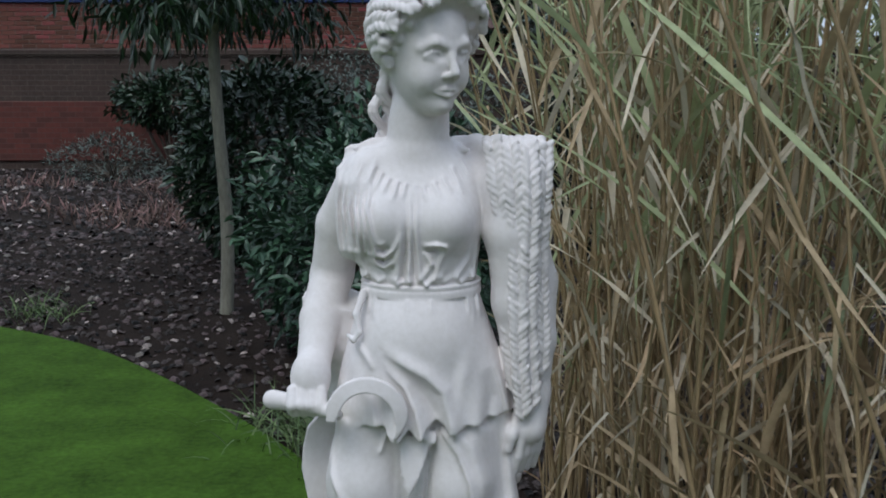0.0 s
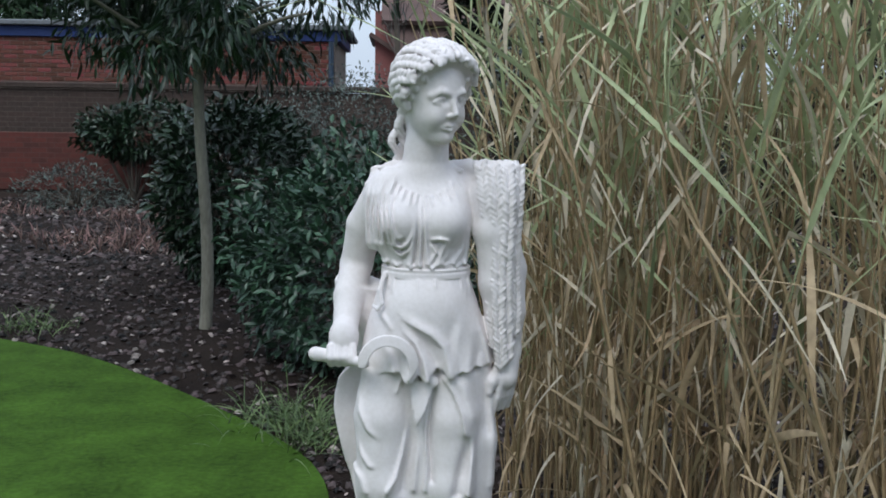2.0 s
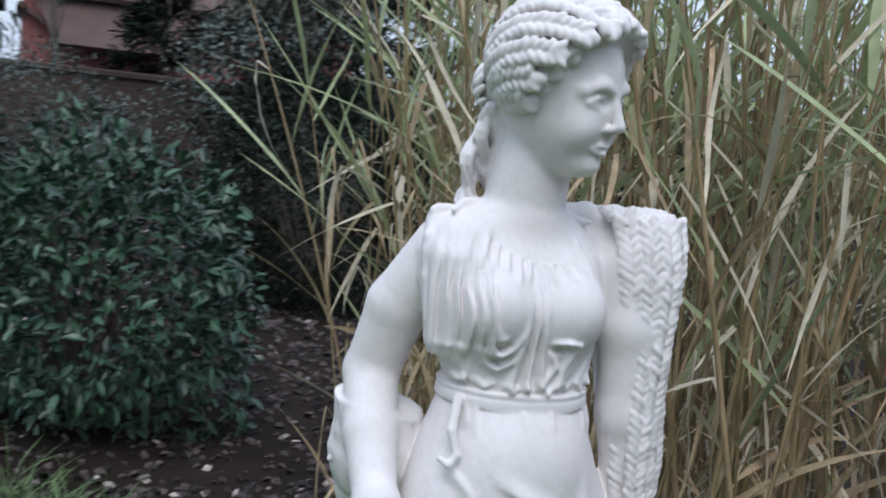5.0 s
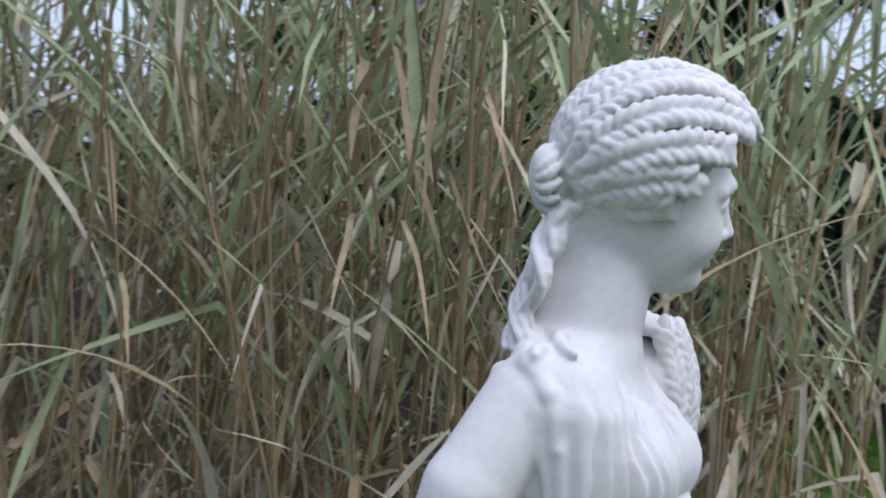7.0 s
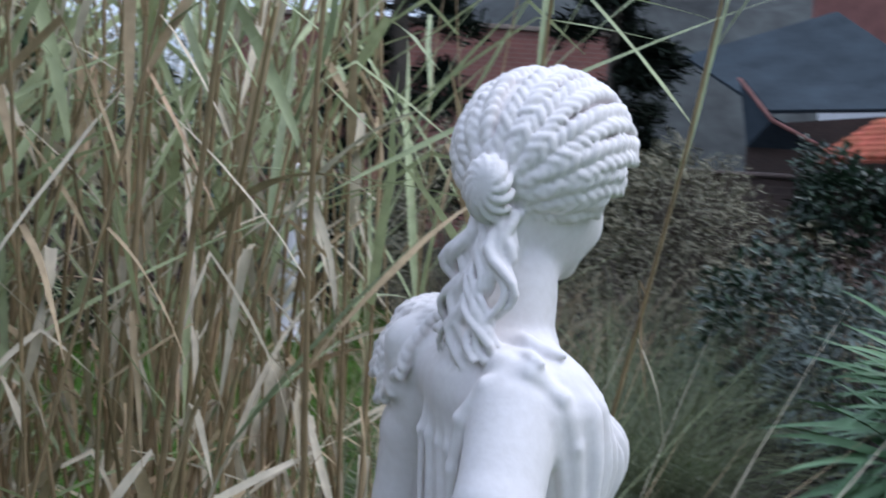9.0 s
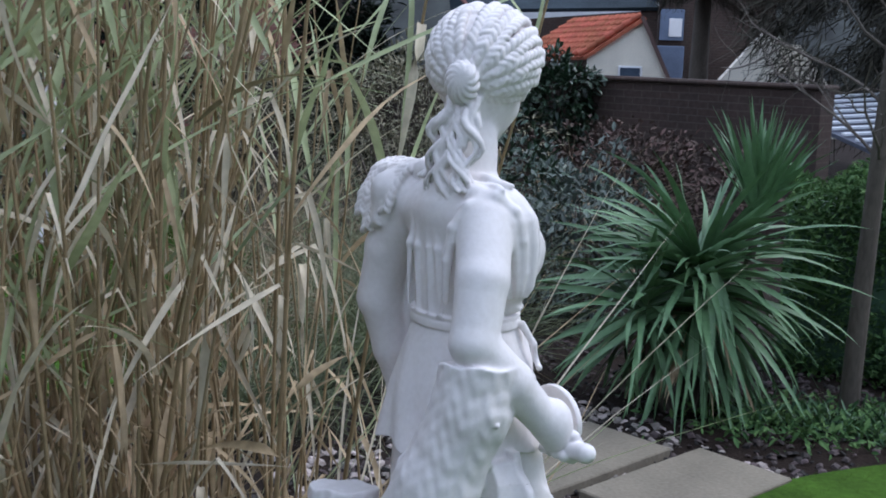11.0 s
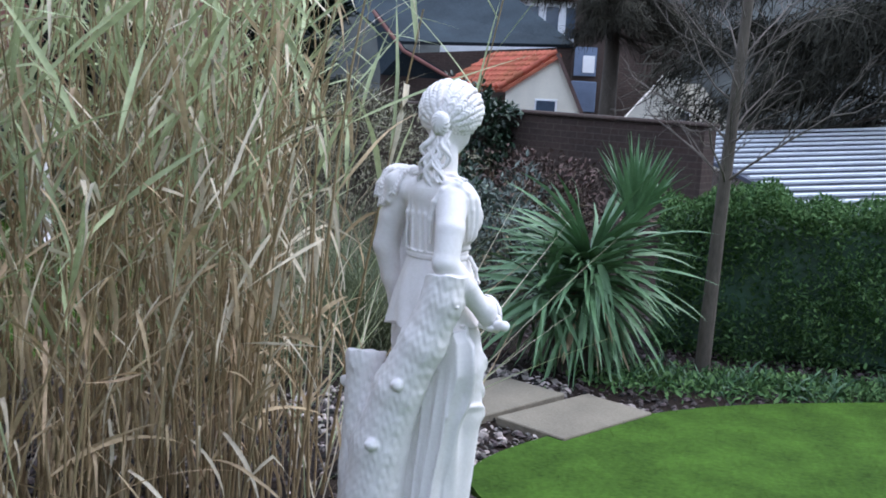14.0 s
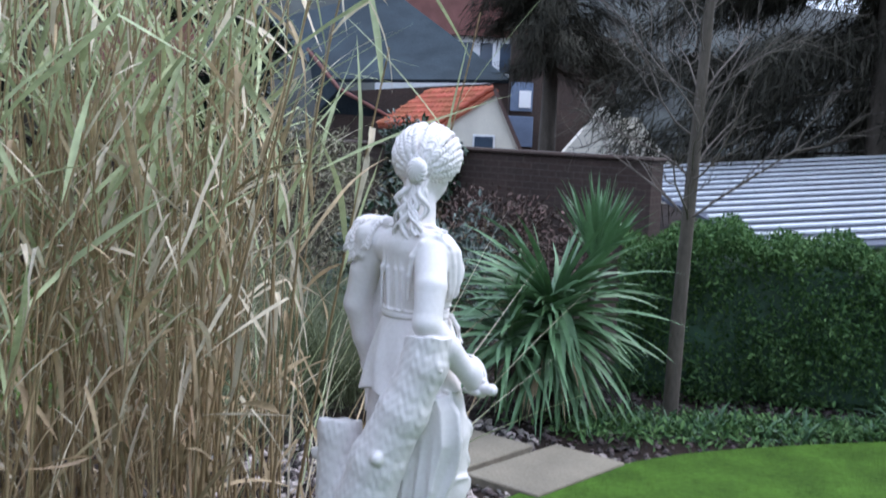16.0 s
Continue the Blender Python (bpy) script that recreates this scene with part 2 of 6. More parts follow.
def tube(points, radii, sides=6):
    """Places and faces of a round tube along a line of points."""
    pts, r = np.asarray(points, float), np.asarray(radii, float)
    d = np.gradient(pts, axis=0)
    d /= np.linalg.norm(d, axis=1)[:, None] + 1e-9
    ref = np.where(np.abs(d[:, 2:3]) > 0.9, [[1.0, 0, 0]], [[0, 0, 1.0]])
    u = np.cross(d, ref)
    u /= np.linalg.norm(u, axis=1)[:, None] + 1e-9
    w = np.cross(d, u)
    a = np.linspace(0, 2 * np.pi, sides, endpoint=False)
    v = pts[:, None] + r[:, None, None] * (np.cos(a)[None, :, None] * u[:, None] + np.sin(a)[None, :, None] * w[:, None])
    n = len(pts)
    i, j = np.meshgrid(np.arange(n - 1), np.arange(sides), indexing="ij")
    k = (j + 1) % sides
    f = np.stack([i * sides + j, i * sides + k, (i + 1) * sides + k, (i + 1) * sides + j], -1).reshape(-1, 4)
    return v.reshape(-1, 3), f


def gather(pieces):
    """Many (places, faces) as one."""
    vs, fs, n = [], [], 0
    for v, f in pieces:
        vs.append(v)
        fs.append(np.asarray(f) + n)
        n += len(v)
    return np.concatenate(vs), np.concatenate(fs)


def frames_along(direction, roll):
    """Rotation matrices whose second axis is each direction."""
    y = direction / (np.linalg.norm(direction, axis=1)[:, None] + 1e-9)
    ref = np.where(np.abs(y[:, 2:3]) > 0.95, [[1.0, 0, 0]], [[0, 0, 1.0]])
    x = np.cross(y, ref)
    x /= np.linalg.norm(x, axis=1)[:, None] + 1e-9
    z = np.cross(x, y)
    c, s = np.cos(roll)[:, None], np.sin(roll)[:, None]
    return np.stack([x * c + z * s, y, z * c - x * s], -1)


def leaf_shape(length=1.0, width=0.3, rows=4, fold=0.25, droop=0.15):
    s = np.linspace(0, 1, rows)
    w = width * 0.5 * np.sin(np.pi * np.clip(s * 0.93 + 0.05, 0, 1)) ** 0.8
    v = []
    for si, wi in zip(s, w):
        z = -droop * si * si
        v += [(-wi, si * length, z + fold * wi), (0, si * length, z), (wi, si * length, z + fold * wi)]
    f = []
    for i in range(rows - 1):
        a = 3 * i
        f += [(a, a + 1, a + 4, a + 3), (a + 1, a + 2, a + 5, a + 4)]
    return np.array(v), np.array(f)


def scatter(shape, place, turn, size):
    """The shape at many places, each with its own turn and size."""
    v, f = shape
    n = len(place)
    out = np.einsum("nij,kj->nki", turn, v) * np.asarray(size).reshape(n, 1, 1) + place[:, None]
    return out.reshape(-1, 3), (f[None] + (np.arange(n) * len(v))[:, None, None]).reshape(-1, f.shape[1])


def lumps(d, seed, freq=2.3, amount=0.25):
    """An uneven outline: a factor for each direction."""
    k = np.random.default_rng(seed)
    out = np.zeros(len(d))
    for i in range(7):
        a = k.normal(size=3) * freq * (1 + 0.35 * i)
        out += np.sin(d @ a + k.uniform(0, 6.3)) / (1 + 0.35 * i)
    return 1 + amount * out / 2.2


def crown_leaves(centre, radii, count, size, shape, seed, inner=0.55, hang=0.0, amount=0.25, spread=0.8):
    """Leaves that stand out from an uneven crown, most of them near its skin."""
    k = np.random.default_rng(seed)
    d = k.normal(size=(count, 3))
    d /= np.linalg.norm(d, axis=1)[:, None]
    depth = inner + (1 - inner) * k.random(count) ** 0.5
    p = np.asarray(centre) + d * np.asarray(radii) * (depth * lumps(d, seed, amount=amount))[:, None]
    way = d + k.normal(size=(count, 3)) * spread + np.array([0, 0, -hang])
    return scatter(shape, p, frames_along(way, k.uniform(-0.9, 0.9, count)), size * k.uniform(0.6, 1.25, count))


def twigs_to(centre, radii, base, count, seed, r0=0.02, reach=0.8):
    k = np.random.default_rng(seed)
    out = []
    for _ in range(count):
        d = k.normal(size=3)
        d[2] = abs(d[2]) * 0.9 + 0.1
        d /= np.linalg.norm(d)
        end = np.asarray(centre) + d * np.asarray(radii) * reach * k.uniform(0.6, 1)
        s = np.linspace(0, 1, 6)[:, None]
        line = np.asarray(base) * (1 - s) + end * s + np.sin(s * 3.1) * k.normal(size=3) * 0.06
        out.append(tube(line, r0 * (1 - 0.8 * s[:, 0]), 5))
    return gather(out)


LEAF = leaf_shape(1, 0.42, 4, 0.35, 0.15)
NARROW = leaf_shape(1, 0.22, 4, 0.3, 0.2)
SPRAY = leaf_shape(1, 0.24, 2, 0.2, 0.12)
BLADE = leaf_shape(1, 0.13, 2, 0.2, 0.35)


def shrub(name, label, centre, radii, count, size, mat, seed, shape=LEAF, ground=0.0, category="shrub", **kw):
    ob = thing(name, label, category, at=(centre[0], centre[1], ground))
    c = (0, 0, centre[2] - ground)
    part("foliage", np_mesh("foliage", *crown_leaves(c, radii, count, size, shape, seed, **kw), mat), ob)
    part("stem", np_mesh("stem", *twigs_to(c, radii, (0, 0, 0), 16, seed), M_BARK2), ob)
    return ob

# ---- ground, lawn, slabs ----
ground = tagged(new("ground", np_mesh("ground", [(-900, -900, 0), (900, -900, 0), (900, 900, 0), (-900, 900, 0)], [(0, 1, 2, 3)], M_SOIL)), "dark bare soil of the planting beds", "soil", kind="structure")

LAWN_EDGE = [(-9.0, 9.6), (-5.0, 7.9), (-2.63, 6.6), (-2.0, 6.2), (-1.5, 5.65), (-1.0, 5.0), (-0.65, 4.5), (-0.42, 4.1), (-0.32, 3.6), (-0.36, 3.0),
             (-0.4, 2.4), (-0.32, 1.7), (0.1, 1.3), (0.9, 1.06), (1.02, 0.6), (1.08, 0.1), (1.08, -0.5), (0.95, -1.1), (0.72, -1.6), (0.5, -2.05), (-0.4, -3.6), (-2.0, -5.5)]


def smooth_line(points, n):
    p = np.array(points, float)
    s = np.r_[0, np.cumsum(np.linalg.norm(np.diff(p, axis=0), axis=1))]
    t = np.linspace(0, s[-1], n)
    q = np.stack([np.interp(t, s, p[:, 0]), np.interp(t, s, p[:, 1])], 1)
    for _ in range(6):
        q[1:-1] = 0.25 * q[:-2] + 0.5 * q[1:-1] + 0.25 * q[2:]
    return q


edge = smooth_line(LAWN_EDGE, 160)
lawn_poly = np.concatenate([edge, [(-12.0, -7.0), (-12.0, 10.0)]])


def inside(poly, p):
    x, y = p[:, 0], p[:, 1]
    hit = np.zeros(len(p), bool)
    for a, b in zip(poly, np.roll(poly, -1, axis=0)):
        cross = (a[1] > y) != (b[1] > y)
        with np.errstate(divide="ignore", invalid="ignore"):
            hit ^= cross & (x < (b[0] - a[0]) * (y - a[1]) / (b[1] - a[1] + 1e-12) + a[0])
    return hit


bm = bmesh.new()
top = [bm.verts.new((x, y, 0.035)) for x, y in lawn_poly]
bm.faces.new(top)
low = [bm.verts.new((x, y, -0.02)) for x, y in lawn_poly]
for i in range(len(top)):
    j = (i + 1) % len(top)
    bm.faces.new((top[i], low[i], low[j], top[j]))
lawn = tagged(new("lawn", to_mesh(bm, M_LAWN)), "short mown green winter lawn with a cut edge", "lawn", kind="structure")


SLABS = ((1.215, -0.09, -83.5, 0.44), (1.71, 0.07, -82, 0.45))  # middle, direction and width; each 0.78 long


def on_slab(p):
    """Whether places lie on one of the two paving slabs."""
    hit = np.zeros(len(p), bool)
    for x, y, along, wide in SLABS:
        c, s = math.cos(radians(along)), math.sin(radians(along))
        u, v = (p[:, 0] - x) * c + (p[:, 1] - y) * s, -(p[:, 0] - x) * s + (p[:, 1] - y) * c
        hit |= (np.abs(u) < 0.42) & (np.abs(v) < wide / 2 + 0.03)
    return hit


def turf(lo, hi, count, seed, height):
    k = np.random.default_rng(seed)
    p = np.stack([k.uniform(lo[0], hi[0], count), k.uniform(lo[1], hi[1], count), np.full(count, 0.033)], 1)
    p = p[inside(lawn_poly, p) & ~on_slab(p)]
    way = k.normal(size=(len(p), 3)) * 0.7 + [0, 0, 1]
    return scatter(BLADE, p, frames_along(way, k.uniform(-3, 3, len(p))), height * k.uniform(0.5, 1.3, len(p)))


blades = gather([turf((-6.5, 2.8), (0.3, 8.5), 120000, 1, 0.023), turf((-3.0, -3.5), (1.2, 1.4), 150000, 2, 0.019)])
tagged(new("lawn_grass", np_mesh("lawn_grass", *blades, M_GRASS)), "fine green grass blades of the mown lawn", "grass", kind="stuff")

# chips of bark, flint and fallen leaves on the soil
k = np.random.default_rng(11)


def chips(lo, hi, count, size, seed):
    k = np.random.default_rng(seed)
    p = np.stack([k.uniform(lo[0], hi[0], count), k.uniform(lo[1], hi[1], count), k.uniform(0.0, 0.012, count)], 1)
    p = p[~inside(lawn_poly, p)]
    v = np.array([(-.5, -.4, 0), (.45, -.5, 0), (.55, .35, 0), (-.4, .5, 0), (-.3, -.25, .3), (.3, -.3, .26), (.3, .2, .32), (-.25, .3, .24)])
    f = np.array([(4, 5, 6, 7), (0, 1, 5, 4), (1, 2, 6, 5), (2, 3, 7, 6), (3, 0, 4, 7)])
    way = np.stack([k.normal(size=len(p)), k.normal(size=len(p)), k.normal(size=len(p)) * 0.35], 1)
    return scatter((v, f), p, frames_along(way, k.normal(size=len(p)) * 0.4), size * k.uniform(0.35, 1.5, len(p)))


tagged(new("bed_chips", np_mesh("bed_chips", *gather([chips((-6, 4), (3, 10.5), 11000, 0.035, 3), chips((-0.6, 0.6), (2.2, 5), 5000, 0.03, 4), chips((-8, 10), (5, 16.5), 7000, 0.05, 5), chips((0.4, -3), (3.5, 1), 3500, 0.03, 6)]), M_CHIP)),
       "scattered dark bark chips and dead leaves on the soil", "mulch", kind="stuff")
tagged(new("pale_chips", np_mesh("pale_chips", *gather([chips((-6, 3.5), (3, 10.5), 800, 0.034, 13), chips((-0.6, 0.6), (2.2, 5), 600, 0.028, 14), chips((-8, 10), (5, 16.5), 900, 0.045, 15), chips((0.9, -0.6), (2.4, 1.2), 900, 0.035, 16)]), M_PALECHIP)),
       "pale flints and curled dead leaves lying on the soil", "stones", kind="stuff")


k = np.random.default_rng(19)
n = 5200
p = np.stack([k.uniform(-7.5, -2.0, n), k.uniform(10.6, 14.6, n), np.zeros(n)], 1)
p = p[np.sin(p[:, 0] * 2.1 + 1) + np.sin(p[:, 1] * 2.6 + p[:, 0]) + k.normal(size=n) * 0.5 > 0.1]
stems = scatter(leaf_shape(1, 0.1, 3, 0.2, 0.3), p, frames_along(k.normal(size=(len(p), 3)) * 0.6 + [0, 0, 1], k.uniform(-3, 3, len(p))), k.uniform(0.06, 0.2, len(p)))
tagged(new("dead_stems", np_mesh("dead_stems", *stems, M_DEADSTEM)), "low reddish-brown dead stems of winter perennials", "dead plants", kind="stuff")


for x, y, along, wide in SLABS:
    slab = tagged(new("paving_slab", box_mesh((-0.39, -wide / 2, 0), (0.39, wide / 2, 0.05), M_SLAB, 0.006)), "worn buff sandstone paving slab laid flat beside the lawn", "paving slab", "stepping slabs")
    slab.matrix_world = pose(x, y, 0.0, 0.5, 0, along)

# ---- statue ----
OX, OY = -0.025, 1.97
SEAM = 0.952  # the lower and the upper half are sculpted apart and meet under the hem


class Sculpt:
    """A solid on a grid of signed distances, made with soft unions and cuts."""

    def __init__(self, lo, hi, step):
        self.lo, self.hi, self.step = np.array(lo), np.array(hi), step
        self.n = ((self.hi - self.lo) / step).astype(int) + 1
        self.d = np.full(self.n, 0.06, np.float32)
        self.ax = [self.lo[i] + step * np.arange(self.n[i], dtype=np.float32) for i in range(3)]

    def view(self, lo, hi):
        s = []
        for i in range(3):
            a = min(self.n[i], max(0, int((lo[i] - self.lo[i]) / self.step)))
            b = min(self.n[i], max(a, int((hi[i] - self.lo[i]) / self.step) + 2))
            s.append(slice(a, b))
        s = tuple(s)
        x, y, z = self.ax[0][s[0]][:, None, None], self.ax[1][s[1]][None, :, None], self.ax[2][s[2]][None, None, :]
        return s, x, y, z

    def join(self, s, b, k):
        a = self.d[s]
        h = np.clip(0.5 + 0.5 * (b - a) / k, 0, 1)
        self.d[s] = b + (a - b) * h - k * h * (1 - h)

    def cut(self, s, b, k):
        a = -self.d[s]
        h = np.clip(0.5 + 0.5 * (b - a) / k, 0, 1)
        self.d[s] = -(b + (a - b) * h - k * h * (1 - h))

    def rod(self, a, b, ra, rb, k=0.012, carve=False):
        a, b = np.asarray(a, float), np.asarray(b, float)
        m = max(ra, rb) + k + 0.02
        s, x, y, z = self.view(np.minimum(a, b) - m, np.maximum(a, b) + m)
        ab = b - a
        if 0 in self.d[s].shape:
            return
        h = np.clip(((x - a[0]) * ab[0] + (y - a[1]) * ab[1] + (z - a[2]) * ab[2]) / (ab @ ab + 1e-9), 0, 1)
        d = np.sqrt((x - a[0] - ab[0] * h) ** 2 + (y - a[1] - ab[1] * h) ** 2 + (z - a[2] - ab[2] * h) ** 2) - (ra + (rb - ra) * h)
        (self.cut if carve else self.join)(s, d.astype(np.float32), k)

    def line(self, points, radii, k=0.012, carve=False):
        for p, q, r, t in zip(points[:-1], points[1:], radii[:-1], radii[1:]):
            self.rod(p, q, r, t, k, carve)

    def egg(self, c, r, k=0.012, turn=None, carve=False, keep=None):
        c, r = np.asarray(c, float), np.asarray(r, float)
        m = r.max() + k + 0.02
        s, x, y, z = self.view(c - m, c + m)
        if 0 in self.d[s].shape:
            return
        x, y, z = x - c[0], y - c[1], z - c[2]
        if turn is not None:
            u = [turn[0][i] * x + turn[1][i] * y + turn[2][i] * z for i in range(3)]
        else:
            u = [x, y, z]
        k0 = np.sqrt(sum((u[i] / r[i]) ** 2 for i in range(3)))
        k1 = np.sqrt(sum((u[i] / r[i] ** 2) ** 2 for i in range(3))) + 1e-6
        d = k0 * (k0 - 1) / k1
        if keep is not None:
            d = np.maximum(d, keep(x + c[0], y + c[1], z + c[2]))
        (self.cut if carve else self.join)(s, d.astype(np.float32), k)

    def loft(self, table, k=0.012, folds=None, shape=2.3, low=None):
        """Rings of centre and half widths, by height."""
        t = np.array(sorted(table))
        m = t[:, 3:5].max() + 0.05
        grid = np.linspace(t[0, 0], t[-1, 0], 241)
        wide = max(1, min(40, int(0.014 / (grid[1] - grid[0]))))
        kern = np.hanning(2 * wide + 3)[1:-1]
        rings = [np.convolve(np.pad(np.interp(grid, t[:, 0], t[:, i]), wide, mode="reflect", reflect_type="odd"), kern / kern.sum(), "valid") for i in (1, 2, 3, 4)]
        s, x, y, z = self.view((t[:, 1].min() - m, t[:, 2].min() - m, t[0, 0] - 2 * k), (t[:, 1].max() + m, t[:, 2].max() + m, t[-1, 0] + 2 * k))
        if 0 in self.d[s].shape:
            return
        cx, cy, rx, ry = (np.interp(z, grid, r) for r in rings)
        rx, ry = np.maximum(rx, 0.003), np.maximum(ry, 0.003)
        u, v = (x - cx) / rx, (y - cy) / ry
        rho = (np.abs(u) ** shape + np.abs(v) ** shape) ** (1 / shape)
        a = np.arctan2(v, u)
        d = (rho - 1) * np.minimum(rx, ry)
        if folds is not None:
            d = d - folds(a, z)
        d = np.maximum(d, np.maximum(t[0, 0] - z, z - t[-1, 0]))
        if low is not None:
            d = np.maximum(d, low(x, y, a) - z)
        self.join(s, d.astype(np.float32), k)

    def sheet(self, left, right, mid, thick, lo, hi, k):
        """A sheet of cloth between two edges given by height, lying at depth mid(x, z)."""
        s, x, y, z = self.view((self.lo[0], -0.16, lo), (self.hi[0], 0.2, hi))
        d = np.maximum(np.maximum(left(z) - x, x - right(z)) * 0.9, np.maximum(lo - z, z - hi))
        d = np.maximum(np.abs(y - mid(x, z)) - thick * 0.5, d)
        self.join(s, d.astype(np.float32), k)

    def ring(self, z, c, r, w):
        """A fine groove round the body."""
        for i in range(48):
            a = (2 * math.pi * i / 48, 2 * math.pi * (i + 1) / 48)
            self.rod(*[(c[0] + r[0] * math.cos(q), c[1] + r[1] * math.sin(q), z) for q in a], w, w, 0.002, carve=True)

    def relief(self, points, width, height, lean=1.0, back=False):
        """Raises or sinks the front or back in a soft ridge along points of x and z; lean below 1 makes one flank steep."""
        p = np.array(points, float)
        h = np.broadcast_to(np.asarray(height, float), (len(p),))
        m = 2.6 * width
        s, x, y, z = self.view((p[:, 0].min() - m, self.lo[1], p[:, 1].min() - m), (p[:, 0].max() + m, self.hi[1], p[:, 1].max() + m))
        if 0 in self.d[s].shape:
            return
        X, Z = x[:, 0, 0][:, None], z[0, 0, :][None, :]
        best, amount = np.full((X.shape[0], Z.shape[1]), 1e9), np.zeros((X.shape[0], Z.shape[1]))
        for a, b, ha, hb in zip(p[:-1], p[1:], h[:-1], h[1:]):
            ab = b - a
            u = np.clip(((X - a[0]) * ab[0] + (Z - a[1]) * ab[1]) / (ab @ ab), 0, 1)
            dx, dz = X - a[0] - u * ab[0], Z - a[1] - u * ab[1]
            dist = np.hypot(dx, dz)
            w = np.where(ab[0] * dz - ab[1] * dx > 0, width, width * lean)
            near = dist < best
            best = np.where(near, dist, best)
            amount = np.where(near, (ha + (hb - ha) * u) * np.exp(-(dist / w) ** 2), amount)
        mid = 0.02 if not back else 0.06
        mask = np.clip((mid - y) / 0.04, 0, 1) if not back else np.clip((y - mid) / 0.04, 0, 1)
        self.d[s] -= (amount[:, None, :] * mask).astype(np.float32)

    def mesh(self):
        """The surface, by averaging the crossings in each cell."""
        d = self.d
        sgn = d < 0
        n = np.array(d.shape) - 1
        c = np.zeros(n, np.int8)
        for i in (0, 1):
            for j in (0, 1):
                for l in (0, 1):
                    c += sgn[i:n[0] + i, j:n[1] + j, l:n[2] + l]
        cells = np.argwhere((c > 0) & (c < 8))
        ids = np.full(n, -1, np.int32)
        ids[tuple(cells.T)] = np.arange(len(cells))
        acc, cnt = np.zeros((len(cells), 3)), np.zeros(len(cells))
        corners = [(i, j, l) for i in (0, 1) for j in (0, 1) for l in (0, 1)]
        for a in corners:
            for axis in range(3):
                if a[axis]:
                    continue
                b = tuple(v + (1 if i == axis else 0) for i, v in enumerate(a))
                da, db = d[tuple((cells + a).T)], d[tuple((cells + b).T)]
                m = (da < 0) != (db < 0)
                t = da / (da - db + 1e-12)
                p = np.array(a, float) + np.eye(3)[axis] * t[:, None]
                acc[m] += p[m]
                cnt[m] += 1
        verts = self.lo + self.step * (cells + acc / cnt[:, None])
        quads = []
        for axis in range(3):
            u, v = (axis + 1) % 3, (axis + 2) % 3
            sl = [slice(None)] * 3
            lo_s, hi_s = list(sl), list(sl)
            lo_s[axis], hi_s[axis] = slice(0, -1), slice(1, None)
            a, b = sgn[tuple(lo_s)], sgn[tuple(hi_s)]
            e = np.argwhere(a != b)
            e = e[(e[:, u] > 0) & (e[:, v] > 0) & (e[:, u] < n[u]) & (e[:, v] < n[v])]
            eu, ev = np.eye(3, dtype=int)[u], np.eye(3, dtype=int)[v]
            q = np.stack([ids[tuple((e - eu - ev).T)], ids[tuple((e - ev).T)], ids[tuple(e.T)], ids[tuple((e - eu).T)]], 1)
            flip = ~a[tuple(e.T)]
            q[flip] = q[flip][:, ::-1]
            quads.append(q)
        quads = np.concatenate(quads)
        i, j = quads.ravel(), np.roll(quads, -1, axis=1).ravel()
        i, j = np.concatenate([i, j]), np.concatenate([j, i])
        deg = np.bincount(i, minlength=len(verts))[:, None]
        for step in (0.5, 0.4, -0.45):
            mean = np.stack([np.bincount(i, verts[j, c], len(verts)) for c in range(3)], 1) / np.maximum(deg, 1)
            verts = verts + step * (mean - verts)
        return verts, quads


TURN_HEAD = 33.0
HF = np.array([math.sin(radians(TURN_HEAD)), -math.cos(radians(TURN_HEAD)), 0])
HR = np.array([math.cos(radians(TURN_HEAD)), math.sin(radians(TURN_HEAD)), 0])
HC = np.array([-0.0058, -0.007, 0.0])
HEAD = np.stack([HF, HR, np.array([0, 0, 1.0])], 1)  # columns: forward, to its left, up


def hp(f, r, z):
    return HC + f * HF + r * HR + np.array([0, 0, z])


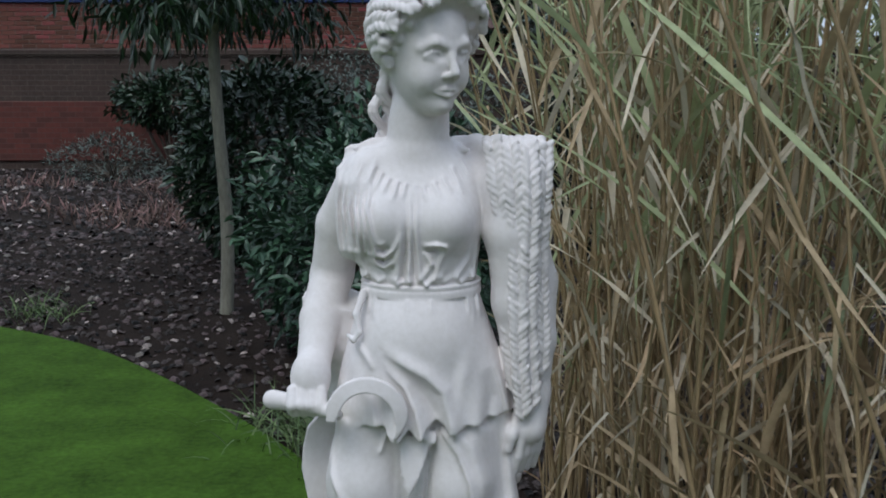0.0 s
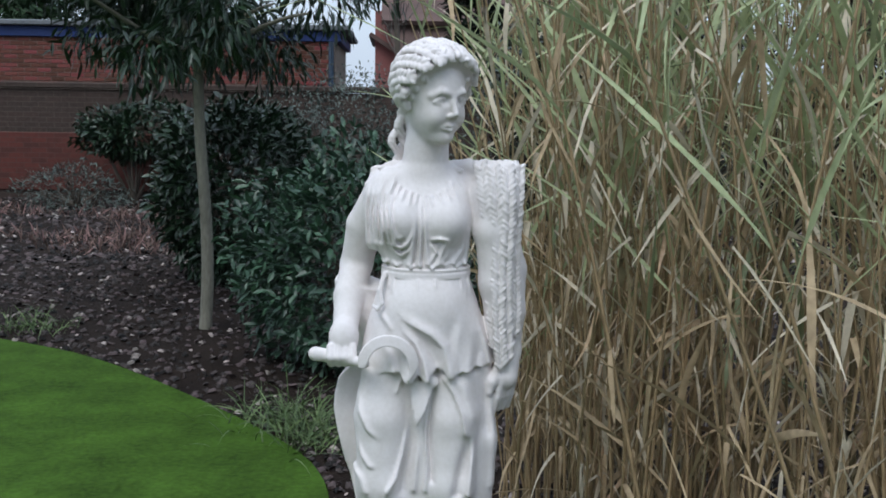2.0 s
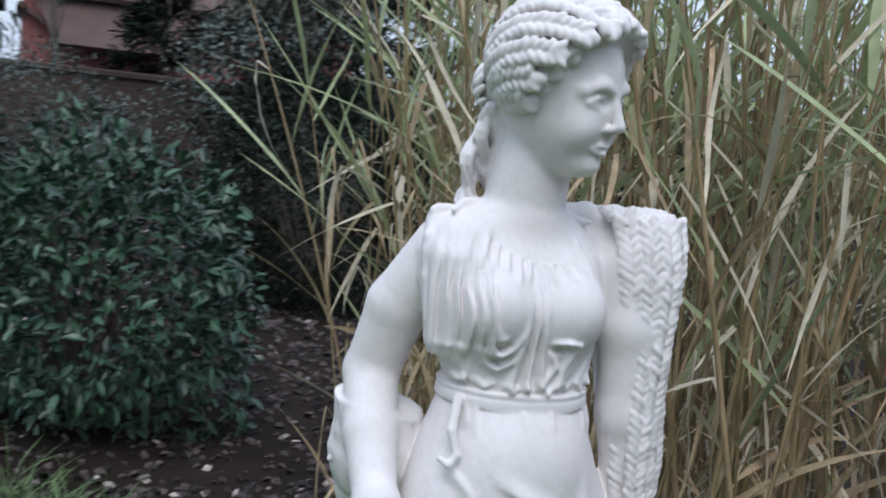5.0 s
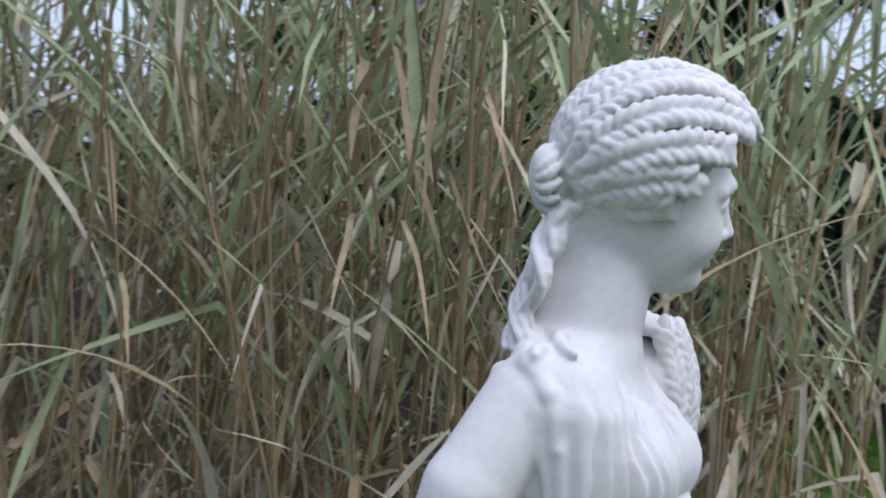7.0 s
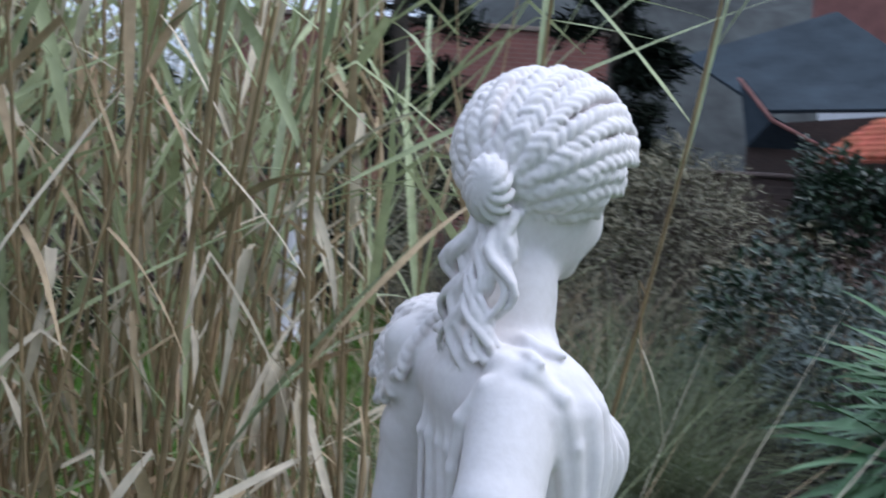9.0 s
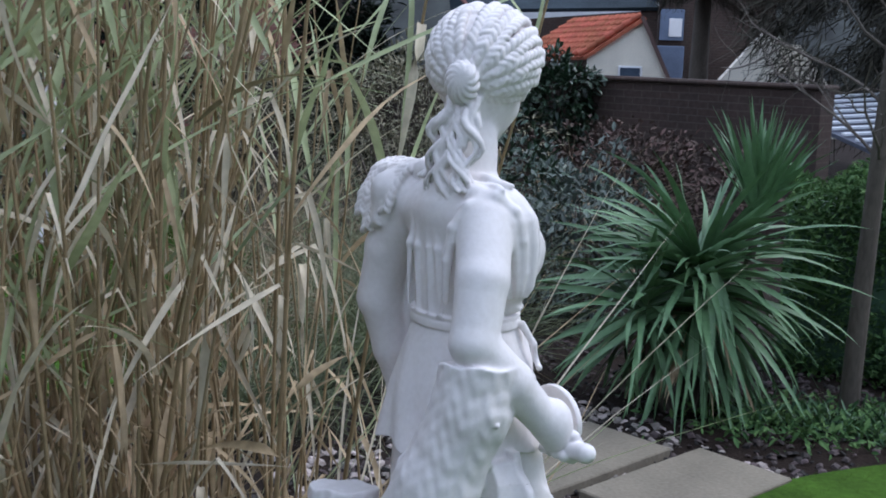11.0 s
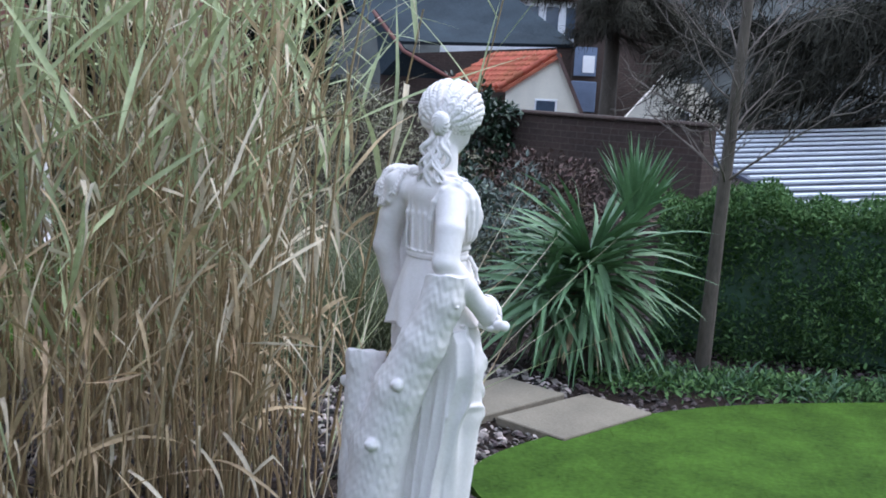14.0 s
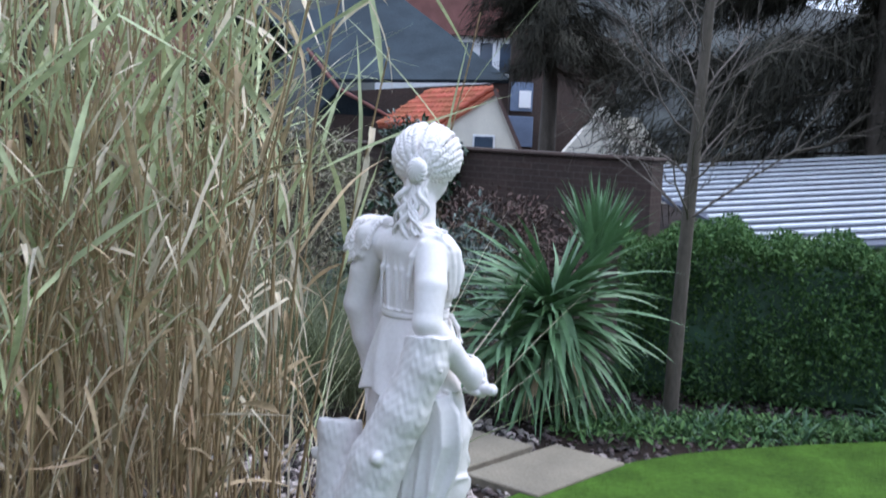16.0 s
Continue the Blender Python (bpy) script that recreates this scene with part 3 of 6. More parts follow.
def statue_half(lo, hi, step):
    s = Sculpt(lo, hi, step)
    # long skirt over the legs
    s.loft([(0.03, 0, 0.03, 0.18, 0.14), (0.2, 0, 0.03, 0.15, 0.11), (0.4, -0.005, 0.025, 0.145, 0.1), (0.55, -0.01, 0.02, 0.152, 0.1), (0.7, -0.012, 0.02, 0.158, 0.1), (0.85, -0.012, 0.02, 0.152, 0.1), (1.0, -0.01, 0.02, 0.135, 0.1)],
           folds=lambda a, z: 0.004 * np.sin(7 * a + 9 * z) * np.clip((1.0 - z) * 2.2, 0, 1))
    s.line([(-0.1, -0.015, 0.99), (-0.112, -0.03, 0.86), (-0.11, -0.04, 0.7), (-0.09, -0.02, 0.15)], [0.06, 0.066, 0.062, 0.05], 0.02)
    s.line([(0.05, -0.03, 0.99), (0.05, -0.045, 0.86), (0.048, -0.055, 0.7), (0.06, -0.02, 0.15)], [0.058, 0.06, 0.056, 0.046], 0.02)
    s.line([(0.1, 0.0, 0.98), (0.115, -0.01, 0.8), (0.11, -0.01, 0.6), (0.11, 0.0, 0.1)], [0.045, 0.042, 0.04, 0.05], 0.02)
    # tail of cloth between the legs, a thin flap with its point downwards
    s.sheet(lambda z: np.interp(z, [0.82, 0.935, 0.975], [-0.052, -0.053, -0.05]), lambda z: np.interp(z, [0.82, 0.9, 0.975], [-0.048, -0.012, 0.022]), lambda x, z: -0.088 - 0.02 * np.clip((0.975 - z) / 0.1, 0, 1) - 0.1 * (x + 0.05), 0.009, 0.824, 0.975, 0.006)
    s.relief([(-0.072, 0.964), (-0.081, 0.934), (-0.088, 0.924)], 0.005, [0.007, 0.007, 0], 0.6)
    s.relief([(-0.174, 0.941), (-0.169, 0.882), (-0.15, 0.843), (-0.119, 0.816)], 0.0075, [0, 0.009, 0.009, 0], 0.5)
    s.relief([(-0.174, 0.811), (-0.163, 0.778), (-0.146, 0.755), (-0.129, 0.751)], 0.0075, [0.002, 0.009, 0.009, 0], 0.5)
    s.relief([(-0.183, 0.739), (-0.165, 0.722), (-0.155, 0.691)], 0.008, 0.008, 1)
    s.relief([(-0.053, 0.941), (-0.055, 0.85), (-0.066, 0.785), (-0.081, 0.733), (-0.103, 0.699)], 0.009, [0, 0.006, 0.01, 0.012, 0.012], 0.5)
    s.relief([(-0.059, 0.941), (-0.046, 0.811), (-0.059, 0.746), (-0.067, 0.694)], 0.012, [-0.004, -0.014, -0.014, -0.012], 1)
    s.relief([(-0.004, 0.908), (-0.015, 0.843), (-0.008, 0.752), (-0.015, 0.694)], 0.007, [0, 0.008, 0.009, 0.008], 0.5)
    s.relief([(-0.026, 0.824), (-0.034, 0.759), (-0.039, 0.694)], 0.006, [0, 0.008, 0.01], 1)
    s.relief([(0.005, 0.941), (0, 0.902), (-0.005, 0.824), (0.003, 0.72)], 0.006, [-0.006, -0.01, -0.01, -0.006], 1)
    s.relief([(0.022, 0.969), (0.049, 0.934), (0.07, 0.882), (0.079, 0.834)], 0.01, [0.004, 0.009, 0.012, 0.012], 0.35)
    s.relief([(0.028, 0.98), (0.074, 0.941), (0.095, 0.876), (0.098, 0.83)], 0.012, [0.002, 0.008, 0.01, 0.002], 1)
    s.relief([(0.09, 0.826), (0.077, 0.772), (0.061, 0.691)], 0.012, [0, -0.014, -0.018], 1)
    s.relief([(0.097, 0.83), (0.095, 0.772), (0.088, 0.691)], 0.012, [0.003, 0.012, 0.014], 0.5)
    s.relief([(0.135, 0.967), (0.144, 0.876), (0.152, 0.798), (0.15, 0.691)], 0.01, [0.002, 0.008, 0.008, 0.006], 1)
    s.relief([(0.121, 0.973), (0.129, 0.902), (0.137, 0.824)], 0.009, [0, -0.006, -0.004], 1)
    # mantle hanging as a thin sheet at its right side
    s.sheet(lambda z: np.interp(z, [0.1, 0.5, 0.6, 0.7, 0.733, 0.8, 0.863, 0.9, 0.94, 0.955, 0.97, 1.0], [-0.16, -0.15, -0.165, -0.192, -0.204, -0.22, -0.232, -0.23, -0.22, -0.205, -0.19, -0.18]), lambda z: -0.1 + 0 * z,
            lambda x, z: 0.035 + 0.25 * (x + 0.17) + 0.006 * np.sin(30 * z), 0.014, 0.05, 1.0, 0.012)
    s.sheet(lambda z: np.interp(z, [0.1, 0.5, 0.7, 0.85, 0.95, 1.0], [-0.13, -0.13, -0.17, -0.205, -0.195, -0.17]), lambda z: -0.05 + 0 * z, lambda x, z: 0.065 + 0.2 * (x + 0.17), 0.03, 0.05, 0.985, 0.03)
    # folds that cross the back of the skirt
    for i in range(6):
        x = -0.185 + 0.033 * i
        s.relief([(x, 0.93), (x + 0.012 + 0.004 * i, 0.72), (x + 0.045, 0.42), (x + 0.085, 0.06)], 0.011 + 0.003 * math.sin(2.1 * i) , [0.001, 0.009, 0.011, 0.011], 0.55, back=True)
        s.relief([(x + 0.018, 0.9), (x + 0.028, 0.66), (x + 0.07, 0.3)], 0.007, [0, -0.006, -0.005], back=True)
    s.relief([(-0.2, 0.76), (-0.185, 0.72), (-0.19, 0.66), (-0.165, 0.62)], 0.008, [0, 0.01, 0.01, 0], 0.4, back=True)
    # cut tree trunk behind the figure, with rough bark
    w = Sculpt(lo, hi, step)
    w.line([(-0.178, 0.108, 1.23), (-0.165, 0.115, 1.085), (-0.125, 0.15, 0.95), (-0.065, 0.185, 0.8), (-0.005, 0.2, 0.6), (0.035, 0.2, 0.35), (0.055, 0.2, 0.05)], [0.062, 0.064, 0.07, 0.078, 0.088, 0.1, 0.11], 0.02)
    w.line([(0.09, 0.2, 0.95), (0.09, 0.2, 0.86), (0.09, 0.2, 0.5), (0.085, 0.2, 0.05)], [0.059, 0.06, 0.068, 0.078], 0.02)
    for p, way in (((-0.118, 0.232, 0.828), (-0.65, 0.75, 0.05)), ((-0.055, 0.268, 0.63), (-0.5, 0.85, 0.05)), ((0.15, 0.22, 0.77), (1, 0.2, 0.2))):
        way = np.array(way) / np.linalg.norm(way)
        w.rod(np.array(p) - 0.03 * way, np.array(p) + 0.014 * way, 0.022, 0.019, 0.008)
    q, x, y, z = w.view((lo[0], 0.02, 0.0), (hi[0], hi[1], 1.2))
    k = np.random.default_rng(8)
    rough = 0.0
    for i in range(9):
        d = k.normal(size=3) * [1.2, 1.0, 0.6]
        d *= k.uniform(90, 420) / np.linalg.norm(d)
        rough = rough + np.sin(d[0] * x + d[1] * y + d[2] * z + k.uniform(0, 6.3))
    w.d[q] += (0.0004 * rough).astype(np.float32)
    w.line([(-0.235, 0.115, 1.075), (-0.2, 0.168, 1.09), (-0.165, 0.178, 1.075), (-0.13, 0.176, 1.07), (-0.09, 0.148, 1.05)], [0.004, 0.004, 0.003, 0.004, 0.003], 0.003)
    for c, top in (((-0.168, 0.113), 1.16), ((0.09, 0.2), 0.885)):
        q, x, y, z = w.view((c[0] - 0.12, c[1] - 0.14, top - 0.05), (c[0] + 0.12, c[1] + 0.14, top + 0.2))
        w.cut(q, (top - 0.12 * (x - c[0]) + 0.15 * (y - c[1]) + 0.002 * np.sin(90 * x + 60 * y) - z).astype(np.float32), 0.003)
    s.join((slice(None),) * 3, w.d, 0.012)
    # trunk of the body, its over-dress ending in a wavy hem
    front_low = lambda x: np.interp(x, [-0.178, -0.15, -0.124, -0.088, -0.064, -0.036, -0.014, -0.006, 0.04, 0.08, 0.144], [0.993, 0.986, 0.971, 0.984, 0.964, 0.969, 0.963, 0.982, 0.974, 0.975, 0.989])
    s.loft([(0.955, -0.01, 0.02, 0.168, 0.142), (1.0, -0.01, 0.02, 0.158, 0.132), (1.07, -0.011, 0.02, 0.142, 0.118), (1.15, -0.014, 0.02, 0.117, 0.098), (1.2, -0.014, 0.02, 0.1, 0.085),
            (1.215, -0.014, 0.02, 0.097, 0.083), (1.26, -0.02, 0.02, 0.108, 0.086), (1.33, -0.024, 0.022, 0.122, 0.086), (1.39, -0.024, 0.032, 0.135, 0.075), (1.42, -0.022, 0.038, 0.115, 0.06), (1.445, -0.02, 0.036, 0.075, 0.046), (1.458, -0.02, 0.034, 0.035, 0.026), (1.464, -0.02, 0.034, 0.004, 0.004)],
           0.004, shape=2.05, low=lambda x, y, a: np.where(y < 0.02, front_low(x), 0.975 + 0.01 * np.sin(5 * a + 1.0)),
           folds=lambda a, z: 0.0045 * np.sin(7 * a + 2) * np.clip((1.04 - z) * 14, 0, 1) + 0.003 * np.sin(11 * a + 22 * z) * np.clip((1.17 - z) * 7, 0, 1) * np.clip(np.sin(a) + 0.4, 0, 1))
    # belly and bust
    s.egg((-0.018, -0.045, 1.115), (0.078, 0.055, 0.075), 0.035)
    s.egg((-0.077, -0.04, 1.325), (0.046, 0.047, 0.05), 0.035)
    s.egg((0.03, -0.044, 1.325), (0.046, 0.047, 0.05), 0.035)
    # swags and hollows of the over-dress
    s.relief([(-0.067, 1.107), (-0.039, 1.09), (-0.004, 1.071), (0.025, 1.042), (0.037, 0.993), (0.041, 0.969)], 0.013, [0.003, 0.011, 0.013, 0.013, 0.009, 0.006], 0.55)
    s.relief([(-0.043, 1.073), (-0.01, 1.042), (0.009, 1.006), (0.018, 0.98)], 0.013, [-0.002, -0.009, -0.013, -0.012], 1)
    s.relief([(-0.067, 1.077), (-0.039, 1.051), (-0.021, 1.012), (-0.01, 0.964)], 0.01, [0.002, 0.009, 0.011, 0.009], 0.6)
    s.relief([(-0.049, 1.045), (-0.036, 1.006), (-0.031, 0.967)], 0.008, [-0.002, -0.009, -0.008], 1)
    s.relief([(-0.081, 1.058), (-0.059, 1.019), (-0.054, 0.964)], 0.009, [0.002, 0.008, 0.009], 1)
    s.relief([(-0.095, 1.045), (-0.08, 1.006), (-0.077, 0.98)], 0.01, [-0.002, -0.007, -0.009], 1)
    s.relief([(-0.124, 1.058), (-0.101, 1.025), (-0.088, 0.986)], 0.011, [0, 0.006, 0.007], 1)
    s.relief([(-0.129, 1.129), (-0.114, 1.103), (-0.098, 1.081)], 0.007, [0, 0.006, 0.003], 1)
    s.relief([(-0.146, 1.09), (-0.137, 1.032), (-0.139, 0.986)], 0.01, [0, -0.005, -0.007], 1)
    s.relief([(0.077, 1.116), (0.057, 1.058), (0.049, 0.986)], 0.014, [0, 0.006, 0.005], 1)
    s.relief([(0.039, 1.11), (0.049, 1.045), (0.065, 0.98)], 0.016, [0, -0.005, -0.007], 1)
    s.relief([(0.106, 1.097), (0.126, 1.045), (0.139, 0.993)], 0.009, [0, 0.007, 0.008], 0.7)
    s.relief([(0.099, 1.071), (0.106, 1.019), (0.101, 0.98)], 0.012, [0, -0.006, -0.008], 1)
    s.relief([(-0.165, 1.077), (-0.173, 1.032), (-0.178, 0.993)], 0.01, [0, 0.006, 0.008], 1)
    s.relief([(-0.137, 1.192), (-0.14, 1.166), (-0.142, 1.14)], 0.0042, [0.007, 0.0056, 0], 1)
    s.relief([(-0.124, 1.192), (-0.127, 1.176), (-0.129, 1.161)], 0.0042, [0.006, 0.0048, 0], 1)
    s.relief([(-0.101, 1.192), (-0.103, 1.177), (-0.104, 1.163)], 0.0042, [0.006, 0.0048, 0], 1)
    s.relief([(-0.092, 1.192), (-0.094, 1.173), (-0.095, 1.155)], 0.0042, [0.005, 0.004, 0], 1)
    s.relief([(-0.035, 1.192), (-0.035, 1.18), (-0.035, 1.168)], 0.0042, [0.003, 0.0024, 0], 1)
    s.relief([(0.005, 1.192), (0.006, 1.181), (0.007, 1.171)], 0.0042, [0.003, 0.0024, 0], 1)
    s.relief([(0.067, 1.192), (0.07, 1.175), (0.072, 1.158)], 0.0042, [0.005, 0.004, 0], 1)
    s.relief([(0.075, 1.192), (0.078, 1.166), (0.08, 1.14)], 0.0042, [0.004, 0.0032, 0], 1)
    s.relief([(0.085, 1.192), (0.088, 1.172), (0.091, 1.153)], 0.0042, [0.006, 0.0048, 0], 1)
    # blouse: pleats down the middle, swags under the breasts, gathers round the neck and over the belt
    s.relief([(-0.043, 1.354), (-0.045, 1.292), (-0.054, 1.229)], 0.006, [0, 0.005, 0.008], 1)
    s.relief([(-0.03, 1.38), (-0.028, 1.305), (-0.034, 1.227)], 0.005, [0.002, 0.006, 0.008], 1)
    s.relief([(-0.017, 1.385), (-0.021, 1.318), (-0.013, 1.232)], 0.005, [0.002, 0.006, 0.007], 1)
    s.relief([(-0.036, 1.344), (-0.039, 1.266), (-0.044, 1.229)], 0.004, [0, -0.006, -0.007], 1)
    s.relief([(-0.023, 1.357), (-0.025, 1.279), (-0.023, 1.229)], 0.004, [-0.002, -0.006, -0.007], 1)
    s.relief([(-0.09, 1.311), (-0.083, 1.29), (-0.072, 1.294)], 0.004, [0.001, 0.007, 0.001], 1)
    s.relief([(-0.095, 1.292), (-0.086, 1.271), (-0.075, 1.267), (-0.059, 1.279), (-0.045, 1.307)], 0.0045, [0.001, 0.007, 0.008, 0.006, 0.001], 1)
    s.relief([(-0.103, 1.281), (-0.09, 1.255), (-0.075, 1.248), (-0.059, 1.258), (-0.049, 1.279)], 0.0045, [0, 0.006, 0.008, 0.006, 0.001], 1)
    s.relief([(-0.084, 1.283), (-0.075, 1.279), (-0.065, 1.285)], 0.004, [0, -0.006, 0], 1)
    s.relief([(-0.09, 1.262), (-0.076, 1.257), (-0.062, 1.266)], 0.004, [0, -0.006, 0], 1)
    s.relief([(-0.005, 1.287), (0.013, 1.29), (0.031, 1.287)], 0.004, [0.002, 0.009, 0.003], 1)
    s.relief([(-0.005, 1.276), (0.013, 1.279), (0.026, 1.276)], 0.0045, [-0.002, -0.008, -0.002], 1)
    s.relief([(0.031, 1.284), (0.021, 1.259), (0.01, 1.229)], 0.0055, [0.004, 0.008, 0.007], 1)
    s.relief([(-0.005, 1.274), (0.005, 1.258), (0.008, 1.245)], 0.0045, [0.004, 0.006, 0], 1)
    s.relief([(0.005, 1.253), (-0.005, 1.237)], 0.005, [0.006, 0.006], 1)
    s.relief([(0.041, 1.266), (0.028, 1.245), (0.015, 1.227)], 0.007, [0, 0.005, 0.005], 1)
    s.relief([(0.075, 1.292), (0.07, 1.259), (0.049, 1.232)], 0.006, [0, 0.005, 0.006], 1)
    s.relief([(-0.12, 1.318), (-0.119, 1.266), (-0.108, 1.229)], 0.006, [0, 0.005, 0.006], 1)
    s.relief([(-0.129, 1.331), (-0.126, 1.266), (-0.121, 1.227)], 0.006, [0, 0.005, 0.005], 1)
    s.relief([(0.083, 1.318), (0.084, 1.266), (0.077, 1.227)], 0.005, [0, 0.005, 0.005], 1)
    s.relief([(-0.119, 1.232), (-0.114, 1.226), (-0.108, 1.231)], 0.005, [0.004, 0.008, 0.004], 1)
    s.relief([(-0.093, 1.228), (-0.085, 1.222), (-0.077, 1.227)], 0.005, [0.004, 0.008, 0.004], 1)
    s.relief([(-0.058, 1.226), (-0.052, 1.219), (-0.046, 1.224)], 0.005, [0.006, 0.012, 0.006], 1)
    s.relief([(-0.035, 1.229), (-0.031, 1.223), (-0.027, 1.228)], 0.005, [0.0045, 0.009, 0.0045], 1)
    s.relief([(-0.018, 1.233), (-0.014, 1.227), (-0.011, 1.232)], 0.005, [0.003, 0.006, 0.003], 1)
    s.relief([(-0.008, 1.226), (-0.003, 1.219), (0.003, 1.224)], 0.005, [0.0065, 0.013, 0.0065], 1)
    s.relief([(0.021, 1.231), (0.028, 1.224), (0.036, 1.229)], 0.005, [0.003, 0.006, 0.003], 1)
    s.relief([(0.05, 1.227), (0.057, 1.22), (0.064, 1.226)], 0.005, [0.0045, 0.009, 0.0045], 1)
    s.relief([(0.074, 1.232), (0.077, 1.226), (0.081, 1.231)], 0.005, [0.0035, 0.007, 0.0035], 1)
    s.relief([(-0.124, 1.432), (-0.139, 1.415), (-0.153, 1.398)], 0.0042, [0.004, 0.004, 0], 1)
    s.relief([(-0.117, 1.43), (-0.132, 1.415)], 0.003, [-0.003, 0], 1)
    s.relief([(-0.108, 1.424), (-0.121, 1.402), (-0.133, 1.38)], 0.0042, [0.005, 0.005, 0], 1)
    s.relief([(-0.102, 1.422), (-0.114, 1.402)], 0.003, [-0.003, 0], 1)
    s.relief([(-0.093, 1.414), (-0.103, 1.395), (-0.113, 1.375)], 0.0042, [0.006, 0.006, 0], 1)
    s.relief([(-0.086, 1.411), (-0.096, 1.395)], 0.003, [-0.003, 0], 1)
    s.relief([(-0.08, 1.404), (-0.088, 1.387), (-0.096, 1.37)], 0.0042, [0.006, 0.006, 0], 1)
    s.relief([(-0.074, 1.401), (-0.082, 1.387)], 0.003, [-0.003, 0], 1)
    s.relief([(-0.067, 1.396), (-0.073, 1.383), (-0.079, 1.37)], 0.0042, [0.005, 0.005, 0], 1)
    s.relief([(-0.061, 1.393), (-0.067, 1.383)], 0.003, [-0.003, 0], 1)
    s.relief([(-0.053, 1.391), (-0.057, 1.375), (-0.061, 1.359)], 0.0042, [0.005, 0.005, 0], 1)
    s.relief([(-0.046, 1.388), (-0.051, 1.375)], 0.003, [-0.003, 0], 1)
    s.relief([(-0.039, 1.387), (-0.041, 1.375), (-0.043, 1.363)], 0.0042, [0.004, 0.004, 0], 1)
    s.relief([(-0.032, 1.384), (-0.034, 1.375)], 0.003, [-0.003, 0], 1)
    s.relief([(-0.023, 1.385), (-0.023, 1.376), (-0.022, 1.367)], 0.0042, [0.003, 0.003, 0], 1)
    s.relief([(-0.017, 1.383), (-0.016, 1.376)], 0.003, [-0.003, 0], 1)
    s.relief([(-0.008, 1.385), (-0.005, 1.372), (-0.002, 1.359)], 0.0042, [0.004, 0.004, 0], 1)
    s.relief([(-0.001, 1.383), (0.001, 1.372)], 0.003, [-0.003, 0], 1)
    s.relief([(0.01, 1.391), (0.016, 1.379), (0.021, 1.367)], 0.0042, [0.004, 0.004, 0], 1)
    s.relief([(0.017, 1.388), (0.022, 1.379)], 0.003, [-0.003, 0], 1)
    s.relief([(0.026, 1.398), (0.034, 1.384), (0.041, 1.37)], 0.0042, [0.005, 0.005, 0], 1)
    s.relief([(0.032, 1.396), (0.04, 1.384)], 0.003, [-0.003, 0], 1)
    s.relief([(0.041, 1.414), (0.051, 1.392), (0.061, 1.37)], 0.0042, [0.005, 0.005, 0], 1)
    s.relief([(0.048, 1.411), (0.058, 1.392)], 0.003, [-0.003, 0], 1)
    s.relief([(0.057, 1.427), (0.069, 1.406), (0.082, 1.385)], 0.0042, [0.005, 0.005, 0], 1)
    s.relief([(0.063, 1.424), (0.076, 1.406)], 0.003, [-0.003, 0], 1)
    s.relief([(0.07, 1.44), (0.084, 1.421), (0.098, 1.401)], 0.0042, [0.004, 0.004, 0], 1)
    s.relief([(0.076, 1.437), (0.09, 1.421)], 0.003, [-0.003, 0], 1)
    # belt: a flat band with a groove
    s.loft([(1.193, -0.014, 0.02, 0.107, 0.092), (1.216, -0.014, 0.02, 0.106, 0.091)], 0.002, shape=2.05)
    s.ring(1.2085, (-0.014, 0.02), (0.1075, 0.0925), 0.0022)
    s.line([(-0.112, -0.03, 1.2), (-0.124, -0.048, 1.165), (-0.118, -0.06, 1.135)], [0.007, 0.006, 0.005], 0.005)
    s.line([(-0.118, -0.06, 1.135), (-0.128, -0.06, 1.122), (-0.138, -0.05, 1.128)], [0.005, 0.005, 0.004], 0.004)
    # neck and head
    s.line([(-0.022, 0.045, 1.4), (-0.02, 0.04, 1.435), (-0.018, 0.034, 1.47)], [0.066, 0.05, 0.044], 0.03)
    s.line([(-0.1, 0.055, 1.385), (-0.02, 0.052, 1.392), (0.08, 0.055, 1.385)], [0.038, 0.04, 0.038], 0.03)
    s.line([(-0.02, 0.036, 1.42), (-0.016, 0.028, 1.5), (-0.008, 0.018, 1.57)], [0.05, 0.0455, 0.046], 0.022)
    s.egg(hp(0.0, 0, 1.628), (0.086, 0.069, 0.1), 0.01, HEAD)
    s.egg(hp(0.017, 0, 1.59), (0.065, 0.057, 0.083), 0.014, HEAD)
    s.egg(hp(0.044, 0, 1.5215), (0.025, 0.021, 0.0165), 0.016, HEAD)
    for side in (-1, 1):
        s.egg(hp(0.045, side * 0.03, 1.569), (0.028, 0.021, 0.026), 0.014, HEAD)
        s.line([hp(0.079, side * 0.012, 1.617), hp(0.0775, side * 0.028, 1.623), hp(0.063, side * 0.046, 1.615)], [0.006, 0.006, 0.005], 0.012)
        s.egg(hp(0.088, side * 0.029, 1.604), (0.0165, 0.021, 0.0115), 0.008, HEAD, carve=True)
        s.egg(hp(0.0635, side * 0.029, 1.6015), (0.0135, 0.0145, 0.0105), 0.002, HEAD)
        s.line([hp(0.0735, side * 0.0155, 1.603), hp(0.0772, side * 0.023, 1.6085), hp(0.076, side * 0.033, 1.6085), hp(0.068, side * 0.0445, 1.6005)], [0.0018, 0.0026, 0.0026, 0.002], 0.003)
        s.line([hp(0.0725, side * 0.0165, 1.6), hp(0.0745, side * 0.028, 1.5945), hp(0.068, side * 0.042, 1.5985)], [0.0015, 0.002, 0.0015], 0.004)
        s.rod(hp(0.0865, side * 0.0085, 1.5705), hp(0.078, side * 0.0115, 1.569), 0.0055, 0.005, 0.003)
